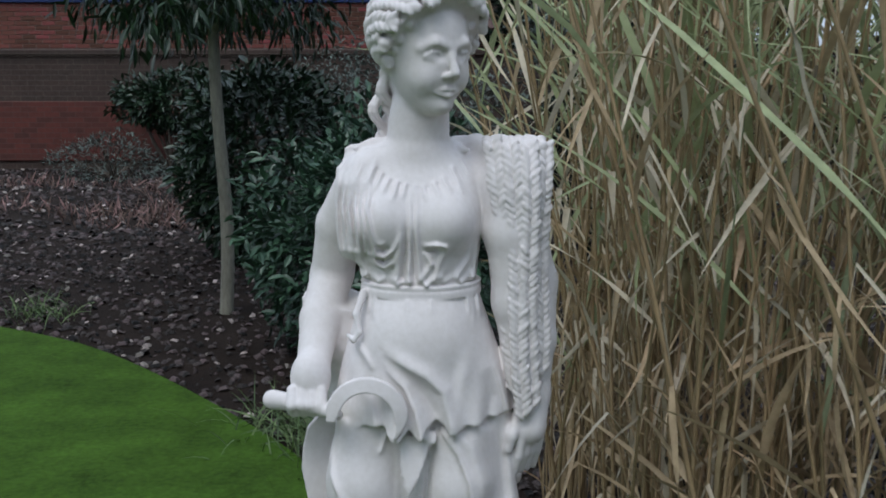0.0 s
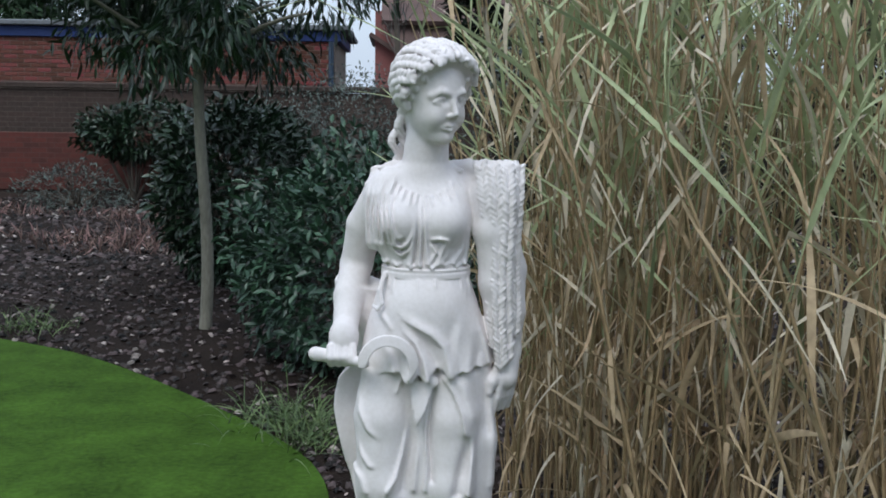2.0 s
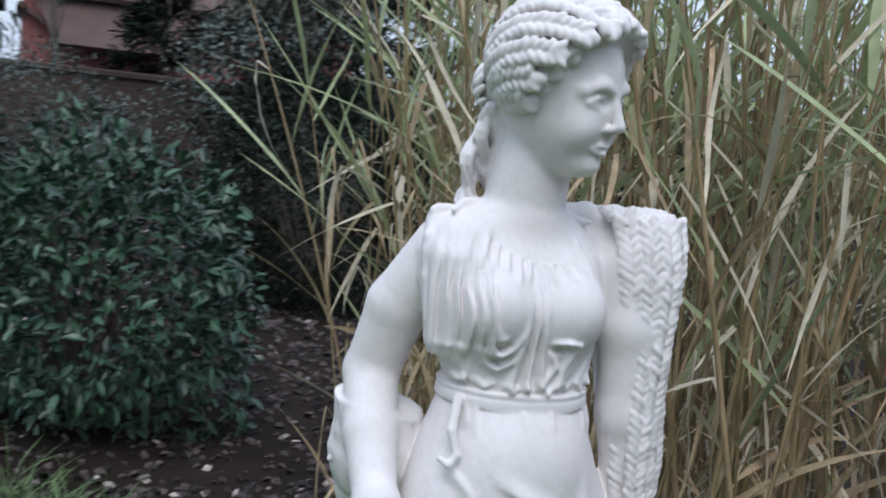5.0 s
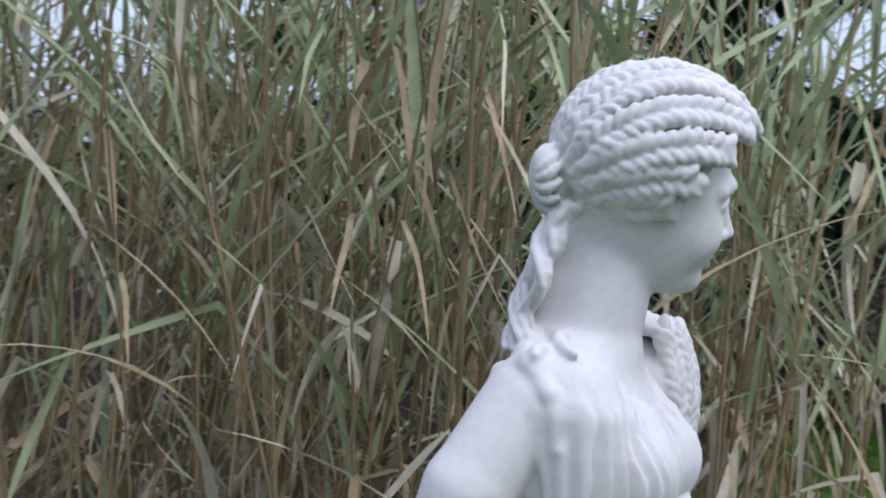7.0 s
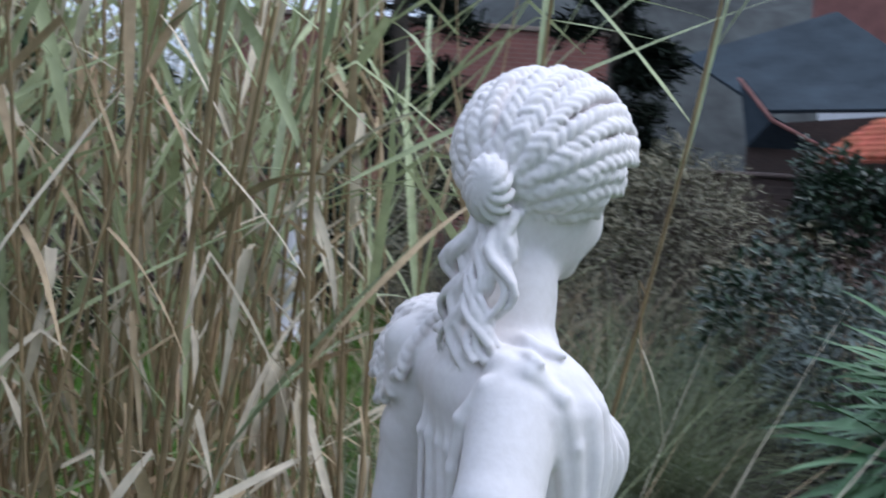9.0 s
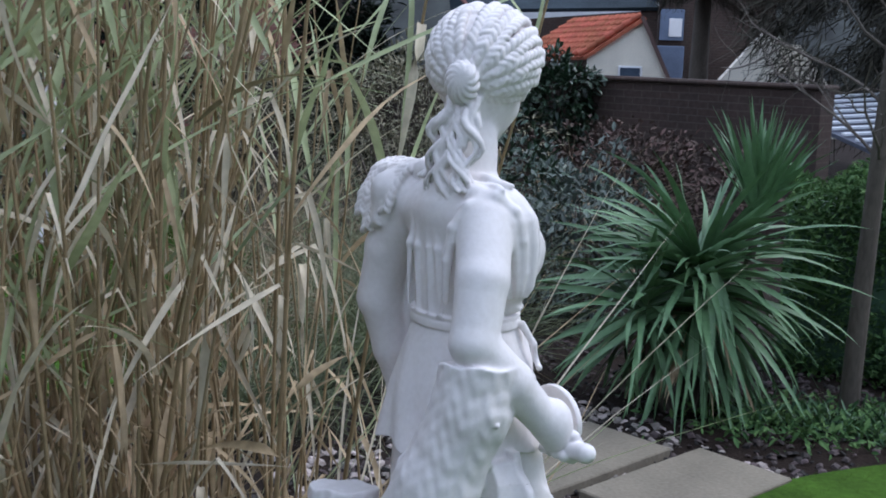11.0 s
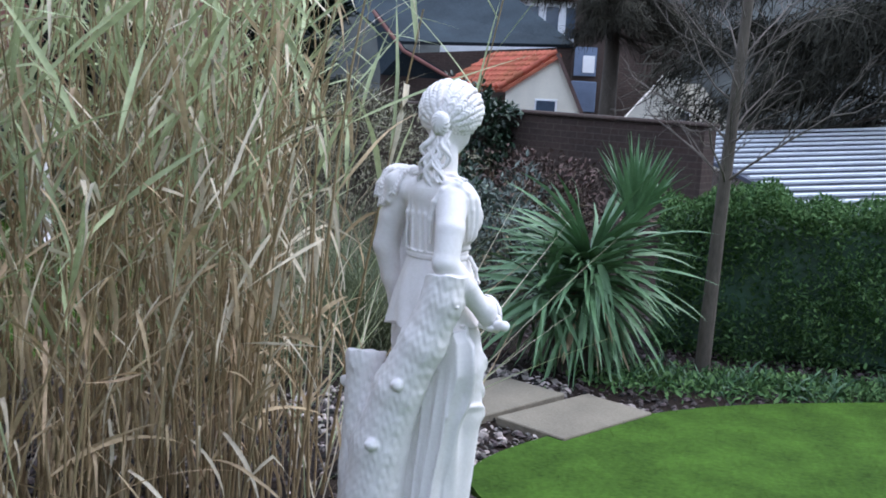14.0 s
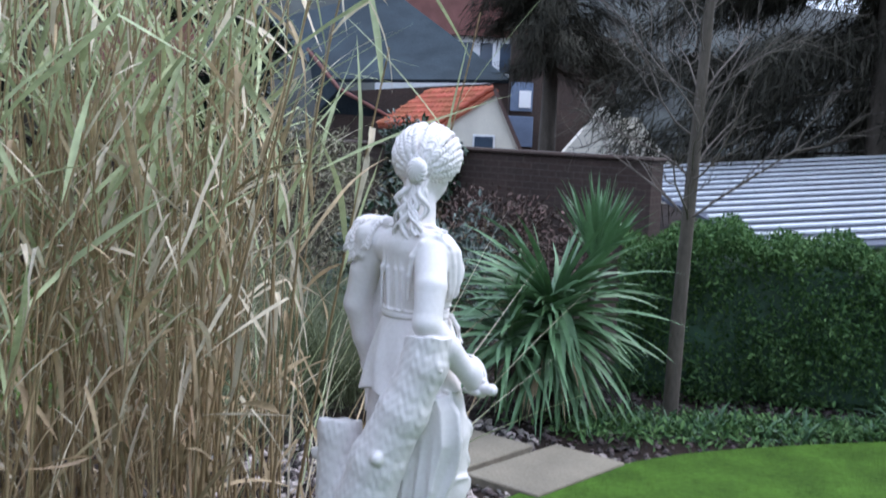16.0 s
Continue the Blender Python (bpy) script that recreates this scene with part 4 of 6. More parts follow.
    s.line([hp(0.077, 0, 1.619), hp(0.0845, 0, 1.6), hp(0.094, 0, 1.5745)], [0.0062, 0.0062, 0.0078], 0.006)
    s.egg(hp(0.098, 0, 1.5595), (0.014, 0.012, 0.005), 0.003, HEAD, carve=True)
    s.line([hp(0.0675, -0.021, 1.5445), hp(0.0742, -0.007, 1.5485), hp(0.0748, 0, 1.5475), hp(0.0742, 0.007, 1.5485), hp(0.0675, 0.021, 1.5445)], [0.0018, 0.0036, 0.0032, 0.0036, 0.0018], 0.005)
    s.line([hp(0.0672, -0.0175, 1.541), hp(0.0735, 0, 1.5378), hp(0.0672, 0.0175, 1.541)], [0.002, 0.0044, 0.002], 0.005)
    s.line([hp(0.0712, -0.022, 1.544), hp(0.0797, 0, 1.5432), hp(0.0712, 0.022, 1.544)], [0.0014, 0.0016, 0.0014], 0.002, carve=True)
    s.egg(hp(0.0835, 0, 1.5265), (0.01, 0.016, 0.0055), 0.008, HEAD, carve=True)
    hair(s)
    # right arm, with its short sleeve, and the hand
    s.line([(-0.115, 0.062, 1.385), (-0.162, 0.1, 1.3), (-0.182, 0.128, 1.2)], [0.048, 0.044, 0.039], 0.007)
    s.line([(-0.182, 0.128, 1.2), (-0.198, 0.06, 1.13), (-0.205, -0.01, 1.055)], [0.039, 0.036, 0.029], 0.01)
    s.egg((-0.208, -0.03, 1.045), (0.034, 0.03, 0.046), 0.02)
    for i in range(4):
        x = -0.236 + 0.0165 * i
        s.line([(x, -0.05, 1.03), (x + 0.001, -0.065, 1.008), (x + 0.002, -0.05, 0.992), (x + 0.003, -0.03, 0.998)], [0.0105, 0.0105, 0.01, 0.009], 0.003)
    s.loft([(1.255, -0.126, 0.002, 0.02, 0.022), (1.27, -0.127, 0.001, 0.026, 0.03), (1.33, -0.126, 0.004, 0.032, 0.04), (1.39, -0.117, 0.012, 0.04, 0.046), (1.43, -0.1, 0.022, 0.036, 0.036), (1.447, -0.09, 0.028, 0.022, 0.022)],
           0.02, folds=lambda a, z: (0.003 * np.sin(8 * a + 3 + 6 * z) + 0.0025 * np.sin(13 * a - 5 * z)) * np.clip((1.43 - z) * 12, 0, 1), shape=2.0)
    for i in range(6):
        x = -0.158 + 0.011 * i
        s.relief([(x + 0.016, 1.44), (x + 0.004, 1.4), (x, 1.35), (x + 0.004 + 0.002 * i, 1.27)], 0.0055, [0, 0.0045, 0.006, 0.0035], 0.6)
        s.relief([(x + 0.02, 1.42), (x + 0.0065, 1.35), (x + 0.011 + 0.002 * i, 1.28)], 0.004, [0, -0.0045, -0.003])
    rim = [(-0.085, 0.116, 1.25), (-0.088, 0.118, 1.32), (-0.096, 0.114, 1.375), (-0.112, 0.095, 1.412), (-0.135, 0.058, 1.428), (-0.152, 0.03, 1.405), (-0.156, 0.014, 1.355), (-0.15, 0.004, 1.3), (-0.138, -0.004, 1.262)]
    s.line(rim, [0.006, 0.008, 0.009, 0.0095, 0.0095, 0.0085, 0.0075, 0.007, 0.005], 0.006)
    s.line([(-0.06, 0.08, 1.435), (-0.1, 0.072, 1.432), (-0.135, 0.055, 1.428)], [0.01, 0.011, 0.01], 0.016)
    # pleats down the back
    for x in (-0.045, -0.02, 0.015, 0.04):
        s.line([(x * 0.7, 0.094, 1.41), (x, 0.106, 1.33), (x * 1.1 - 0.004, 0.105, 1.22)], [0.0035, 0.0045, 0.003], 0.01)
    # locks of hair down the nape, each of three strands, waving apart below the knot
    for i in range(8):
        u = (i - 3.5) / 3.5
        p1 = np.array([-0.04 + 0.05 * u, 0.103 - 0.016 * abs(u), 1.4 + 0.035 * abs(u) + 0.015 * (i % 2)])
        for j in range(3):
            pts = []
            for t in np.linspace(0, 1, 14):
                p0 = hp(-0.086, 0.022 * u, 1.585)
                q = p0 * (1 - t) + p1 * t
                wave = 0.017 * math.sin(9 * t + 2.4 * i) * min(1, 3 * t)
                twist = 5.5 * t + 2.1 * j + i
                q = q + HR * (wave + 0.0065 * math.cos(twist)) - HF * (0.012 * math.sin(math.pi * t) + 0.007 * math.sin(8 * t + 1.7 * i) + 0.0055 * math.sin(twist))
                pts.append(q)
            s.line(pts, [0.0062 + 0.001 * math.sin(7 * t + i) - 0.002 * t for t in np.linspace(0, 1, 14)], 0.0006)
    s.line([hp(-0.062, 0, 1.585), (-0.038, 0.066, 1.5), (-0.032, 0.072, 1.43)], [0.026, 0.024, 0.03], 0.01)
    # thinner locks that lie along the shoulders
    for a, b, k in (((-0.06, 0.082, 1.452), (-0.145, 0.045, 1.447), 0), ((-0.05, 0.07, 1.462), (-0.128, 0.02, 1.455), 2), ((-0.01, 0.08, 1.455), (0.075, 0.04, 1.455), 1), ((0.0, 0.07, 1.462), (0.068, 0.01, 1.452), 3)):
        pts = [np.array(a) * (1 - t) + np.array(b) * t + np.array([0, 0.006 * math.sin(8 * t + k), 0.003 * math.sin(8 * t + 1 + k) - 0.008]) for t in np.linspace(0, 1, 10)]
        s.line(pts, [0.011 - 0.007 * t for t in np.linspace(0, 1, 10)], 0.007)
    # left arm and hand
    s.line([(0.105, 0.048, 1.395), (0.165, 0.066, 1.3), (0.192, 0.07, 1.2)], [0.048, 0.044, 0.039], 0.008)
    s.line([(0.19, 0.065, 1.2), (0.19, 0.035, 1.1), (0.187, 0.01, 1.01)], [0.042, 0.037, 0.028], 0.012)
    s.line([(0.187, 0.01, 1.01), (0.178, -0.01, 0.95)], [0.03, 0.03], 0.012)
    for i in range(4):
        s.line([(0.165 + 0.012 * i, -0.03 + 0.012 * i, 0.95), (0.158 + 0.012 * i, -0.03 + 0.014 * i, 0.905), (0.152 + 0.012 * i, -0.022 + 0.014 * i, 0.87)], [0.011, 0.0095, 0.007], 0.004)
    s.line([(0.16, -0.02, 0.97), (0.145, -0.04, 0.945), (0.14, -0.042, 0.92)], [0.013, 0.011, 0.008], 0.006)
    # sheaf laid over the left shoulder: its stalks
    s.line([(0.13, 0.05, 1.415), (0.138, 0.0, 1.39), (0.142, -0.01, 1.3), (0.152, -0.01, 1.18), (0.165, -0.008, 1.06), (0.172, -0.012, 0.99)], [0.035, 0.046, 0.043, 0.04, 0.03, 0.012], 0.015)
    s.line([(0.05, 0.055, 1.45), (0.085, 0.05, 1.45), (0.1, 0.03, 1.44)], [0.014, 0.016, 0.014], 0.01)
    s.line([(0.125, 0.04, 1.44), (0.135, 0.085, 1.41), (0.14, 0.1, 1.36)], [0.028, 0.034, 0.02], 0.012)
    # sickle
    s.line([(-0.272, -0.045, 1.012), (-0.24, -0.047, 1.008), (-0.18, -0.065, 1.0), (-0.155, -0.095, 1.0)], [0.017, 0.015, 0.012, 0.01], 0.004)
    q, x, y, z = s.view((-0.2, -0.16, 0.92), (-0.01, -0.09, 1.1))
    rho, ang = np.hypot(x + 0.103, z - 1.004), np.degrees(np.arctan2(z - 1.004, x + 0.103))
    ang = np.where(ang < -100, ang + 360, ang)
    half = 0.0125 * np.clip((ang + 45) / 50, 0.25, 1) * np.clip((250 - ang) / 90, 0.55, 1)
    d = np.maximum(np.abs(rho - 0.058) - half, np.abs(y + 0.128 - 0.25 * (rho - 0.058)) - 0.006)
    s.join(q, np.maximum(d, np.radians(np.maximum(-38 - ang, ang - 186)) * rho).astype(np.float32), 0.004)
    sheaf(s)
    # ground block
    s.egg((0.01, 0.05, 0.03), (0.26, 0.22, 0.06), 0.01)
    verts, quads = s.mesh()
    z = verts[quads, 2].mean(1)
    return verts, quads[z < SEAM] if lo[2] == 0 else quads[z >= SEAM]


def kernels(s, line, normals, size, gap, splay=0.55, soft=0.0025):
    """Two rows of plump grains in a herringbone along a line on a surface, carved into the solid."""
    p = np.asarray(line, float)
    run = np.r_[0, np.cumsum(np.linalg.norm(np.diff(p, axis=0), axis=1))]
    t = np.arange(0, run[-1], gap)
    q = np.stack([np.interp(t, run, p[:, i]) for i in range(3)], 1)
    nn = np.stack([np.interp(t, run, np.asarray(normals, float)[:, i]) for i in range(3)], 1)
    d = np.gradient(q, axis=0)
    d /= np.linalg.norm(d, axis=1)[:, None] + 1e-9
    nn /= np.linalg.norm(nn, axis=1)[:, None] + 1e-9
    side = np.cross(d, nn)
    for sign in (-1, 1):
        k = np.random.default_rng(len(t) + int(1e4 * abs(p[0, 0])) + sign)
        turn = splay + k.normal(size=(len(t), 1)) * 0.1
        y = d * np.cos(turn) + sign * side * np.sin(turn) + nn * (0.1 + k.normal(size=(len(t), 1)) * 0.06)
        y /= np.linalg.norm(y, axis=1)[:, None]
        x = np.cross(y, nn)
        x /= np.linalg.norm(x, axis=1)[:, None]
        w = np.cross(x, y)
        c = q + side * sign * size[1] * 1.15 + nn * size[2] * 0.35 + d * (gap * 0.5 if sign > 0 else 0)
        grow = k.uniform(0.85, 1.12, len(t))
        for i in range(len(t)):
            s.egg(c[i], np.array([size[1], size[0], size[2]]) * grow[i], soft, np.stack([x[i], y[i], w[i]], 1))


def hair(s):
    """Six thick braids a side from the knot to the hairline, fine arcs on the crown, and the knot."""
    centre, radii = np.array([0.003, 0, 1.65]), np.array([0.1, 0.087, 0.086])
    edge_of_hair = lambda x, y, z: ((x - HC[0]) * HF[0] + (y - HC[1]) * HF[1] - 0.084) * 0.714 - (z - 1.686) * 0.7
    s.egg(hp(*centre), radii, 0.004, HEAD, keep=edge_of_hair)

    def skin(f, r, z):
        u = (np.array([f, r, z]) - centre) / radii
        u /= np.linalg.norm(u)
        n = u / radii
        n /= np.linalg.norm(n)
        return hp(*(centre + u * radii)), n[0] * HF + n[1] * HR + np.array([0, 0, n[2]])

    # start round the knot (angle), way point and end of each braid, as forward, sideways, up
    braids = ((66, (-0.02, 0.027, 1.738), (0.1, 0.017, 1.708), 0.003), (38, (-0.018, 0.057, 1.716), (0.098, 0.043, 1.696), 0.005), (12, (-0.022, 0.08, 1.684), (0.078, 0.07, 1.681), 0.006),
              (-12, (-0.03, 0.088, 1.648), (0.044, 0.088, 1.655), 0.006), (-36, (-0.038, 0.084, 1.614), (0.017, 0.09, 1.622), 0.005), (-64, (-0.044, 0.07, 1.583), (-0.006, 0.082, 1.588), 0.003))
    for side in (-1, 1):
        for start, way, end, out in braids:
            a = radians(start)
            b = np.array([-0.1, 0.03 * math.cos(a), 1.612 + 0.034 * math.sin(a)])
            pts, nor = [], []
            for t in np.linspace(0, 1, 16):
                q = b * (1 - t) ** 2 + 2 * t * (1 - t) * (2 * np.array(way) - 0.5 * b - 0.5 * np.array(end)) + np.array(end) * t * t
                p, n = skin(q[0], side * q[1], q[2])
                pts.append(p + n * out * t)
                nor.append(n)
            kernels(s, pts, nor, (0.0138, 0.0068, 0.0086), 0.0118, 0.74, 0.0006)
            # the plump end of the braid stands out over the brow
            d = (pts[-1] - pts[-3]) / np.linalg.norm(pts[-1] - pts[-3])
            s.egg(pts[-1] + d * 0.002 + nor[-1] * 0.001, (0.0105, 0.0125, 0.0095), 0.003, np.stack([np.cross(d, nor[-1]), d, nor[-1]], 1))
    # small curls under the braids at the temple
    for side in (-1, 1):
        for f, r, z in ((0.028, 0.068, 1.63), (0.012, 0.07, 1.612), (0.0, 0.07, 1.595), (0.05, 0.06, 1.652)):
            s.egg(hp(f, side * r, z), (0.011, 0.007, 0.009), 0.004, HEAD)
    # fine arcs on the crown
    for i in range(8):
        x = -0.06 + 0.015 * i
        s.line([skin(x + 0.014 * (1 - abs(r) / 0.02), r, 1.74)[0] for r in np.linspace(-0.02, 0.02, 7)], [0.002, 0.0035, 0.004, 0.0045, 0.004, 0.0035, 0.002], 0.003)
    # knot: strands that fan over a shell from an off-centre whorl
    c, n, up = hp(-0.1, 0.0, 1.61), -HF, np.array([0, 0, 1.0])
    s.egg(c, (0.017, 0.022, 0.028), 0.004, HEAD)
    for i in range(12):
        g = 2 * math.pi * i / 12
        pts = []
        for t in np.linspace(0, 1, 8):
            h = g + 1.3 * (1 - t)
            px = -0.009 * (1 - t) + 0.028 * math.sin(t * 1.5) * math.cos(h)
            pz = 0.01 * (1 - t) + 0.034 * math.sin(t * 1.5) * math.sin(h)
            pts.append(c + HR * px + up * pz + n * 0.026 * math.cos(t * 1.45))
        s.line(pts, [0.003, 0.0038, 0.0046, 0.0052, 0.0056, 0.0056, 0.005, 0.004], 0.0005)


def sheaf(s):
    """Ears of corn that hang from the left shoulder, before and behind."""
    for x0, x1, z1, y0 in ((0.114, 0.156, 1.03, -0.036), (0.141, 0.166, 0.985, -0.05), (0.168, 0.177, 1.0, -0.048), (0.194, 0.193, 1.06, -0.028)):
        pts, nor = [], []
        for t in np.linspace(0, 1, 16):
            z = 1.45 + (z1 - 1.45) * t
            lift = 0.03 * max(0, (z - 1.36) / 0.1) ** 2
            pts.append((x0 + (x1 - x0) * t + 0.003 * math.sin(7 * t + 40 * x0), y0 + lift + 0.008 * t + 0.003 * math.sin(6 * t + 90 * x0), z))
            nor.append((0.6 * (x0 - 0.15) / 0.05, -1, 0.9 * lift / 0.03))
        kernels(s, pts[::-1], nor[::-1], (0.0145, 0.0066, 0.0092), 0.0125, 0.62, 0.0006)
    for x, drop in ((0.108, 0.02), (0.136, 0.05), (0.164, 0.06), (0.188, 0.03)):
        line = [(x, -0.02, 1.446), (x, 0.03, 1.456), (x, 0.07, 1.448), (x + 0.003, 0.1, 1.42 - drop * 0.5), (x + 0.005, 0.108, 1.4 - drop)]
        kernels(s, line, [(0, -0.3, 1), (0, 0.2, 1), (0, 0.6, 0.8), (0, 1, 0.4), (0, 1, 0)], (0.0135, 0.0062, 0.0088), 0.012, 0.62, 0.0006)


sv, sf = gather([statue_half((-0.3, -0.18, 0.0), (0.28, 0.34, 0.99), 0.0036), statue_half((-0.29, -0.16, 0.915), (0.25, 0.3, 1.78), 0.0024)])
used = np.unique(sf)
remap = np.zeros(len(sv), np.int64)
remap[used] = np.arange(len(used))
statue = tagged(new("garden_statue", np_mesh("garden_statue", sv[used], remap[sf], M_STATUE, True)), "white cast stone draped figure with sickle and corn sheaf", "statue")
statue.location = (OX, OY, 0)

# ---- reed bed ----


def blade(length, width, up, bend, kink, kinkat, seed, rows=9):
    """A long strap leaf that arches over and may be broken; it starts at 0 and leaves along +x."""
    k = np.random.default_rng(seed)
    a = up
    p = np.zeros(3)
    pts, tw = [p.copy()], [0.0]
    yaw, roll = 0.0, k.uniform(-0.6, 0.6)
    for i in range(rows - 1):
        s = (i + 1) / (rows - 1)
        a -= bend / (rows - 1)
        if kink and abs(s - kinkat) < 0.5 / (rows - 1):
            a -= kink
        yaw += k.normal() * 0.06
        roll += k.normal() * 0.25
        p = p + length / (rows - 1) * np.array([math.cos(a) * math.cos(yaw), math.cos(a) * math.sin(yaw), math.sin(a)])
        pts.append(p.copy())
        tw.append(roll)
    pts = np.array(pts)
    d = np.gradient(pts, axis=0)
    d /= np.linalg.norm(d, axis=1)[:, None] + 1e-9
    side = np.cross(d, [0, 0, 1.0])
    side /= np.linalg.norm(side, axis=1)[:, None] + 1e-9
    nor = np.cross(side, d)
    tw = np.array(tw)[:, None]
    side = side * np.cos(tw) + nor * np.sin(tw)
    nor = np.cross(side, d)
    s = np.linspace(0, 1, rows)
    w = (width * 0.5 * np.minimum(1, 0.5 + 2.5 * s) * np.clip(1.15 * (1 - s ** 2.2), 0.03, 1))[:, None]
    v = np.stack([pts - side * w + nor * w * 0.3, pts, pts + side * w + nor * w * 0.3], 1).reshape(-1, 3)
    f = []
    for i in range(rows - 1):
        b = 3 * i
        f += [(b, b + 1, b + 4, b + 3), (b + 1, b + 2, b + 5, b + 4)]
    return v, np.array(f)


def cane_line(height, lean, k, n=10):
    s = np.linspace(0, 1, n)
    w = k.normal(size=2) * 0.03
    return np.stack([lean[0] * s ** 1.5 + w[0] * np.sin(5 * s), lean[1] * s ** 1.5 + w[1] * np.sin(4 * s + 1), height * s], 1)


def cane_pieces(height, lean, seed, green):
    """The stalk of one reed and its leaves, each as (places, faces, which material)."""
    k = np.random.default_rng(seed)
    line = cane_line(height, lean, k)
    r = np.linspace(0.0062, 0.0022, len(line)) * k.uniform(0.7, 1.25)
    stalk = tube(line, r, 5)
    leaves = []
    count = int(k.integers(7, 12))
    turn = k.uniform(0, 6.28)
    for i in range(count):
        s = 0.18 + 0.82 * (i + k.uniform(0, 0.7)) / count
        at = np.array([np.interp(s, np.linspace(0, 1, len(line)), line[:, j]) for j in range(3)])
        is_green = k.random() < green * np.clip((s - 0.2) * 1.7, 0, 1)
        if is_green:
            v, f = blade(k.uniform(0.4, 0.85), k.uniform(0.009, 0.021), k.uniform(0.55, 1.4), k.uniform(0.0, 0.55), k.uniform(0.5, 1.8) if k.random() < 0.22 else 0, k.uniform(0.35, 0.8), int(k.integers(1e6)))
            which = 2
        else:
            v, f = blade(k.uniform(0.22, 0.55), k.uniform(0.007, 0.019) * (1.3 if k.random() < 0.15 else 1), k.uniform(0.6, 1.5), k.uniform(0.1, 1.1), k.uniform(1.3, 2.8) if k.random() < 0.7 else 0, k.uniform(0.12, 0.6), int(k.integers(1e6)))
            which = 0 if k.random() < 1.0 - 0.75 * s else 1
        turn += math.pi + k.normal() * 0.5
        c, sn = math.cos(turn), math.sin(turn)
        v = v @ np.array([[c, sn, 0], [-sn, c, 0], [0, 0, 1]]) + at
        leaves.append((v, f, which))
    return stalk, leaves


REED_MATS = [M_DRY, M_PALE, M_GREEN]
reed_bed = thing("reed_bed", "tall clump of dry tan and green reeds growing in the bed", "reeds", at=(0, 0, 0))


def bed_place(k):
    """A place in the bed, thicker towards its edge beside the statue."""
    while True:
        x, y = k.uniform(0.2, 2.6), k.uniform(1.2, 5.2)
        u, v = (x - 1.22) / 0.9, (y - 3.2) / 1.65
        thin = max(0.0, (y - 3.7) / 1.3, (2.6 - y) / 1.3)  # both ends grow sparsely
        if u * u + v * v < 1 and not (x < 0.42 and y < 2.35) and k.random() > 0.92 * min(1.0, 1.2 * thin):
            return x, y


# eighteen reeds to take the rest from
kinds = []
for i in range(18):
    kk = np.random.default_rng(100 + i)
    h = kk.uniform(1.7, 2.5)
    stalk, leaves = cane_pieces(h, kk.normal(size=2) * 0.16, 500 + i, (0.25, 0.55, 0.9)[i % 3])
    cane = part("cane", np_mesh("cane", *stalk, M_CANE, True), reed_bed)
    for v, f, w in leaves:
        part("leaf", np_mesh("leaf", v, f, REED_MATS[w], True), cane)
    kinds.append(cane)

kk = np.random.default_rng(77)
for i in range(18):
    x, y = bed_place(kk)
    kinds[i].matrix_basis = pose(x, y, 0, 0, 0, kk.uniform(0, 360))


def near_edge(x, y):
    return x < 0.85 + 0.25 * (y - 3) ** 2 * 0.3 or y < 2.2


made = 0
while made < 175:
    x, y = bed_place(kk)
    if not near_edge(x, y):
        continue
    g = kinds[int(kk.integers(18))] if x < 0.95 or kk.random() < 0.4 else kinds[3 * int(kk.integers(6)) + 2]  # greener inwards
    copy_thing(g, pose(x, y, 0, kk.normal() * 4, kk.normal() * 4, kk.uniform(0, 360)) @ Matrix.Scale(kk.uniform(0.85, 1.12), 4))
    made += 1

for i in range(6):
    x, y = kk.uniform(0.85, 1.7), kk.uniform(1.2, 1.8)
    g = kinds[3 * int(kk.integers(6)) + 2]
    copy_thing(g, pose(x, y, 0, 6 + kk.normal() * 9, kk.normal() * 9, kk.uniform(0, 360)) @ Matrix.Scale(kk.uniform(0.75, 0.95), 4))

# stiff thin stems that lean out of the bed's end
for i in range(46):
    v, f = blade(kk.uniform(0.9, 1.7), kk.uniform(0.005, 0.009), kk.uniform(0.6, 1.35), kk.uniform(0.0, 0.25), 0, 0.5, 8000 + i, 8)
    a = kk.uniform(-2.6, 0.2)
    c, sn = math.cos(a), math.sin(a)
    part("stem", np_mesh("stem", v @ np.array([[c, sn, 0], [-sn, c, 0], [0, 0, 1]]) + [kk.uniform(0.75, 1.6), kk.uniform(1.3, 1.9), 0], f, (M_GREEN, M_PALE, M_DRY)[i % 3], True), reed_bed)

groups = {0: [], 1: [], 2: [], 3: []}
for i in range(165):
    x, y = bed_place(kk)
    h = kk.uniform(1.6, 2.5)
    stalk, leaves = cane_pieces(h, kk.normal(size=2) * 0.2, 5000 + i, 0.75 if x > 1.1 else 0.4)
    groups[3].append((stalk[0] + [x, y, 0], stalk[1]))
    for v, f, w in leaves:
        groups[w].append((v + [x, y, 0], f))
for w, name, mat in ((3, "cane_thicket", M_CANE), (0, "inner_dry_leaves", M_DRY), (1, "inner_pale_leaves", M_PALE), (2, "inner_green_leaves", M_GREEN)):
    tagged(part(name, np_mesh(name, *gather(groups[w]), mat, True), reed_bed), kind="stuff")

# ---- trees and shrubs ----


def limb(start, end, r0, r1, k, n=8, wob=0.03):
    s = np.linspace(0, 1, n)[:, None]
    p = np.asarray(start) * (1 - s) + np.asarray(end) * s
    p = p + np.sin(s * math.pi) * k.normal(size=3) * wob + np.sin(s * 2 * math.pi) * k.normal(size=3) * wob * 0.6
    return p, tube(p, np.linspace(r0, r1, n), 8 if r0 > 0.03 else 5)


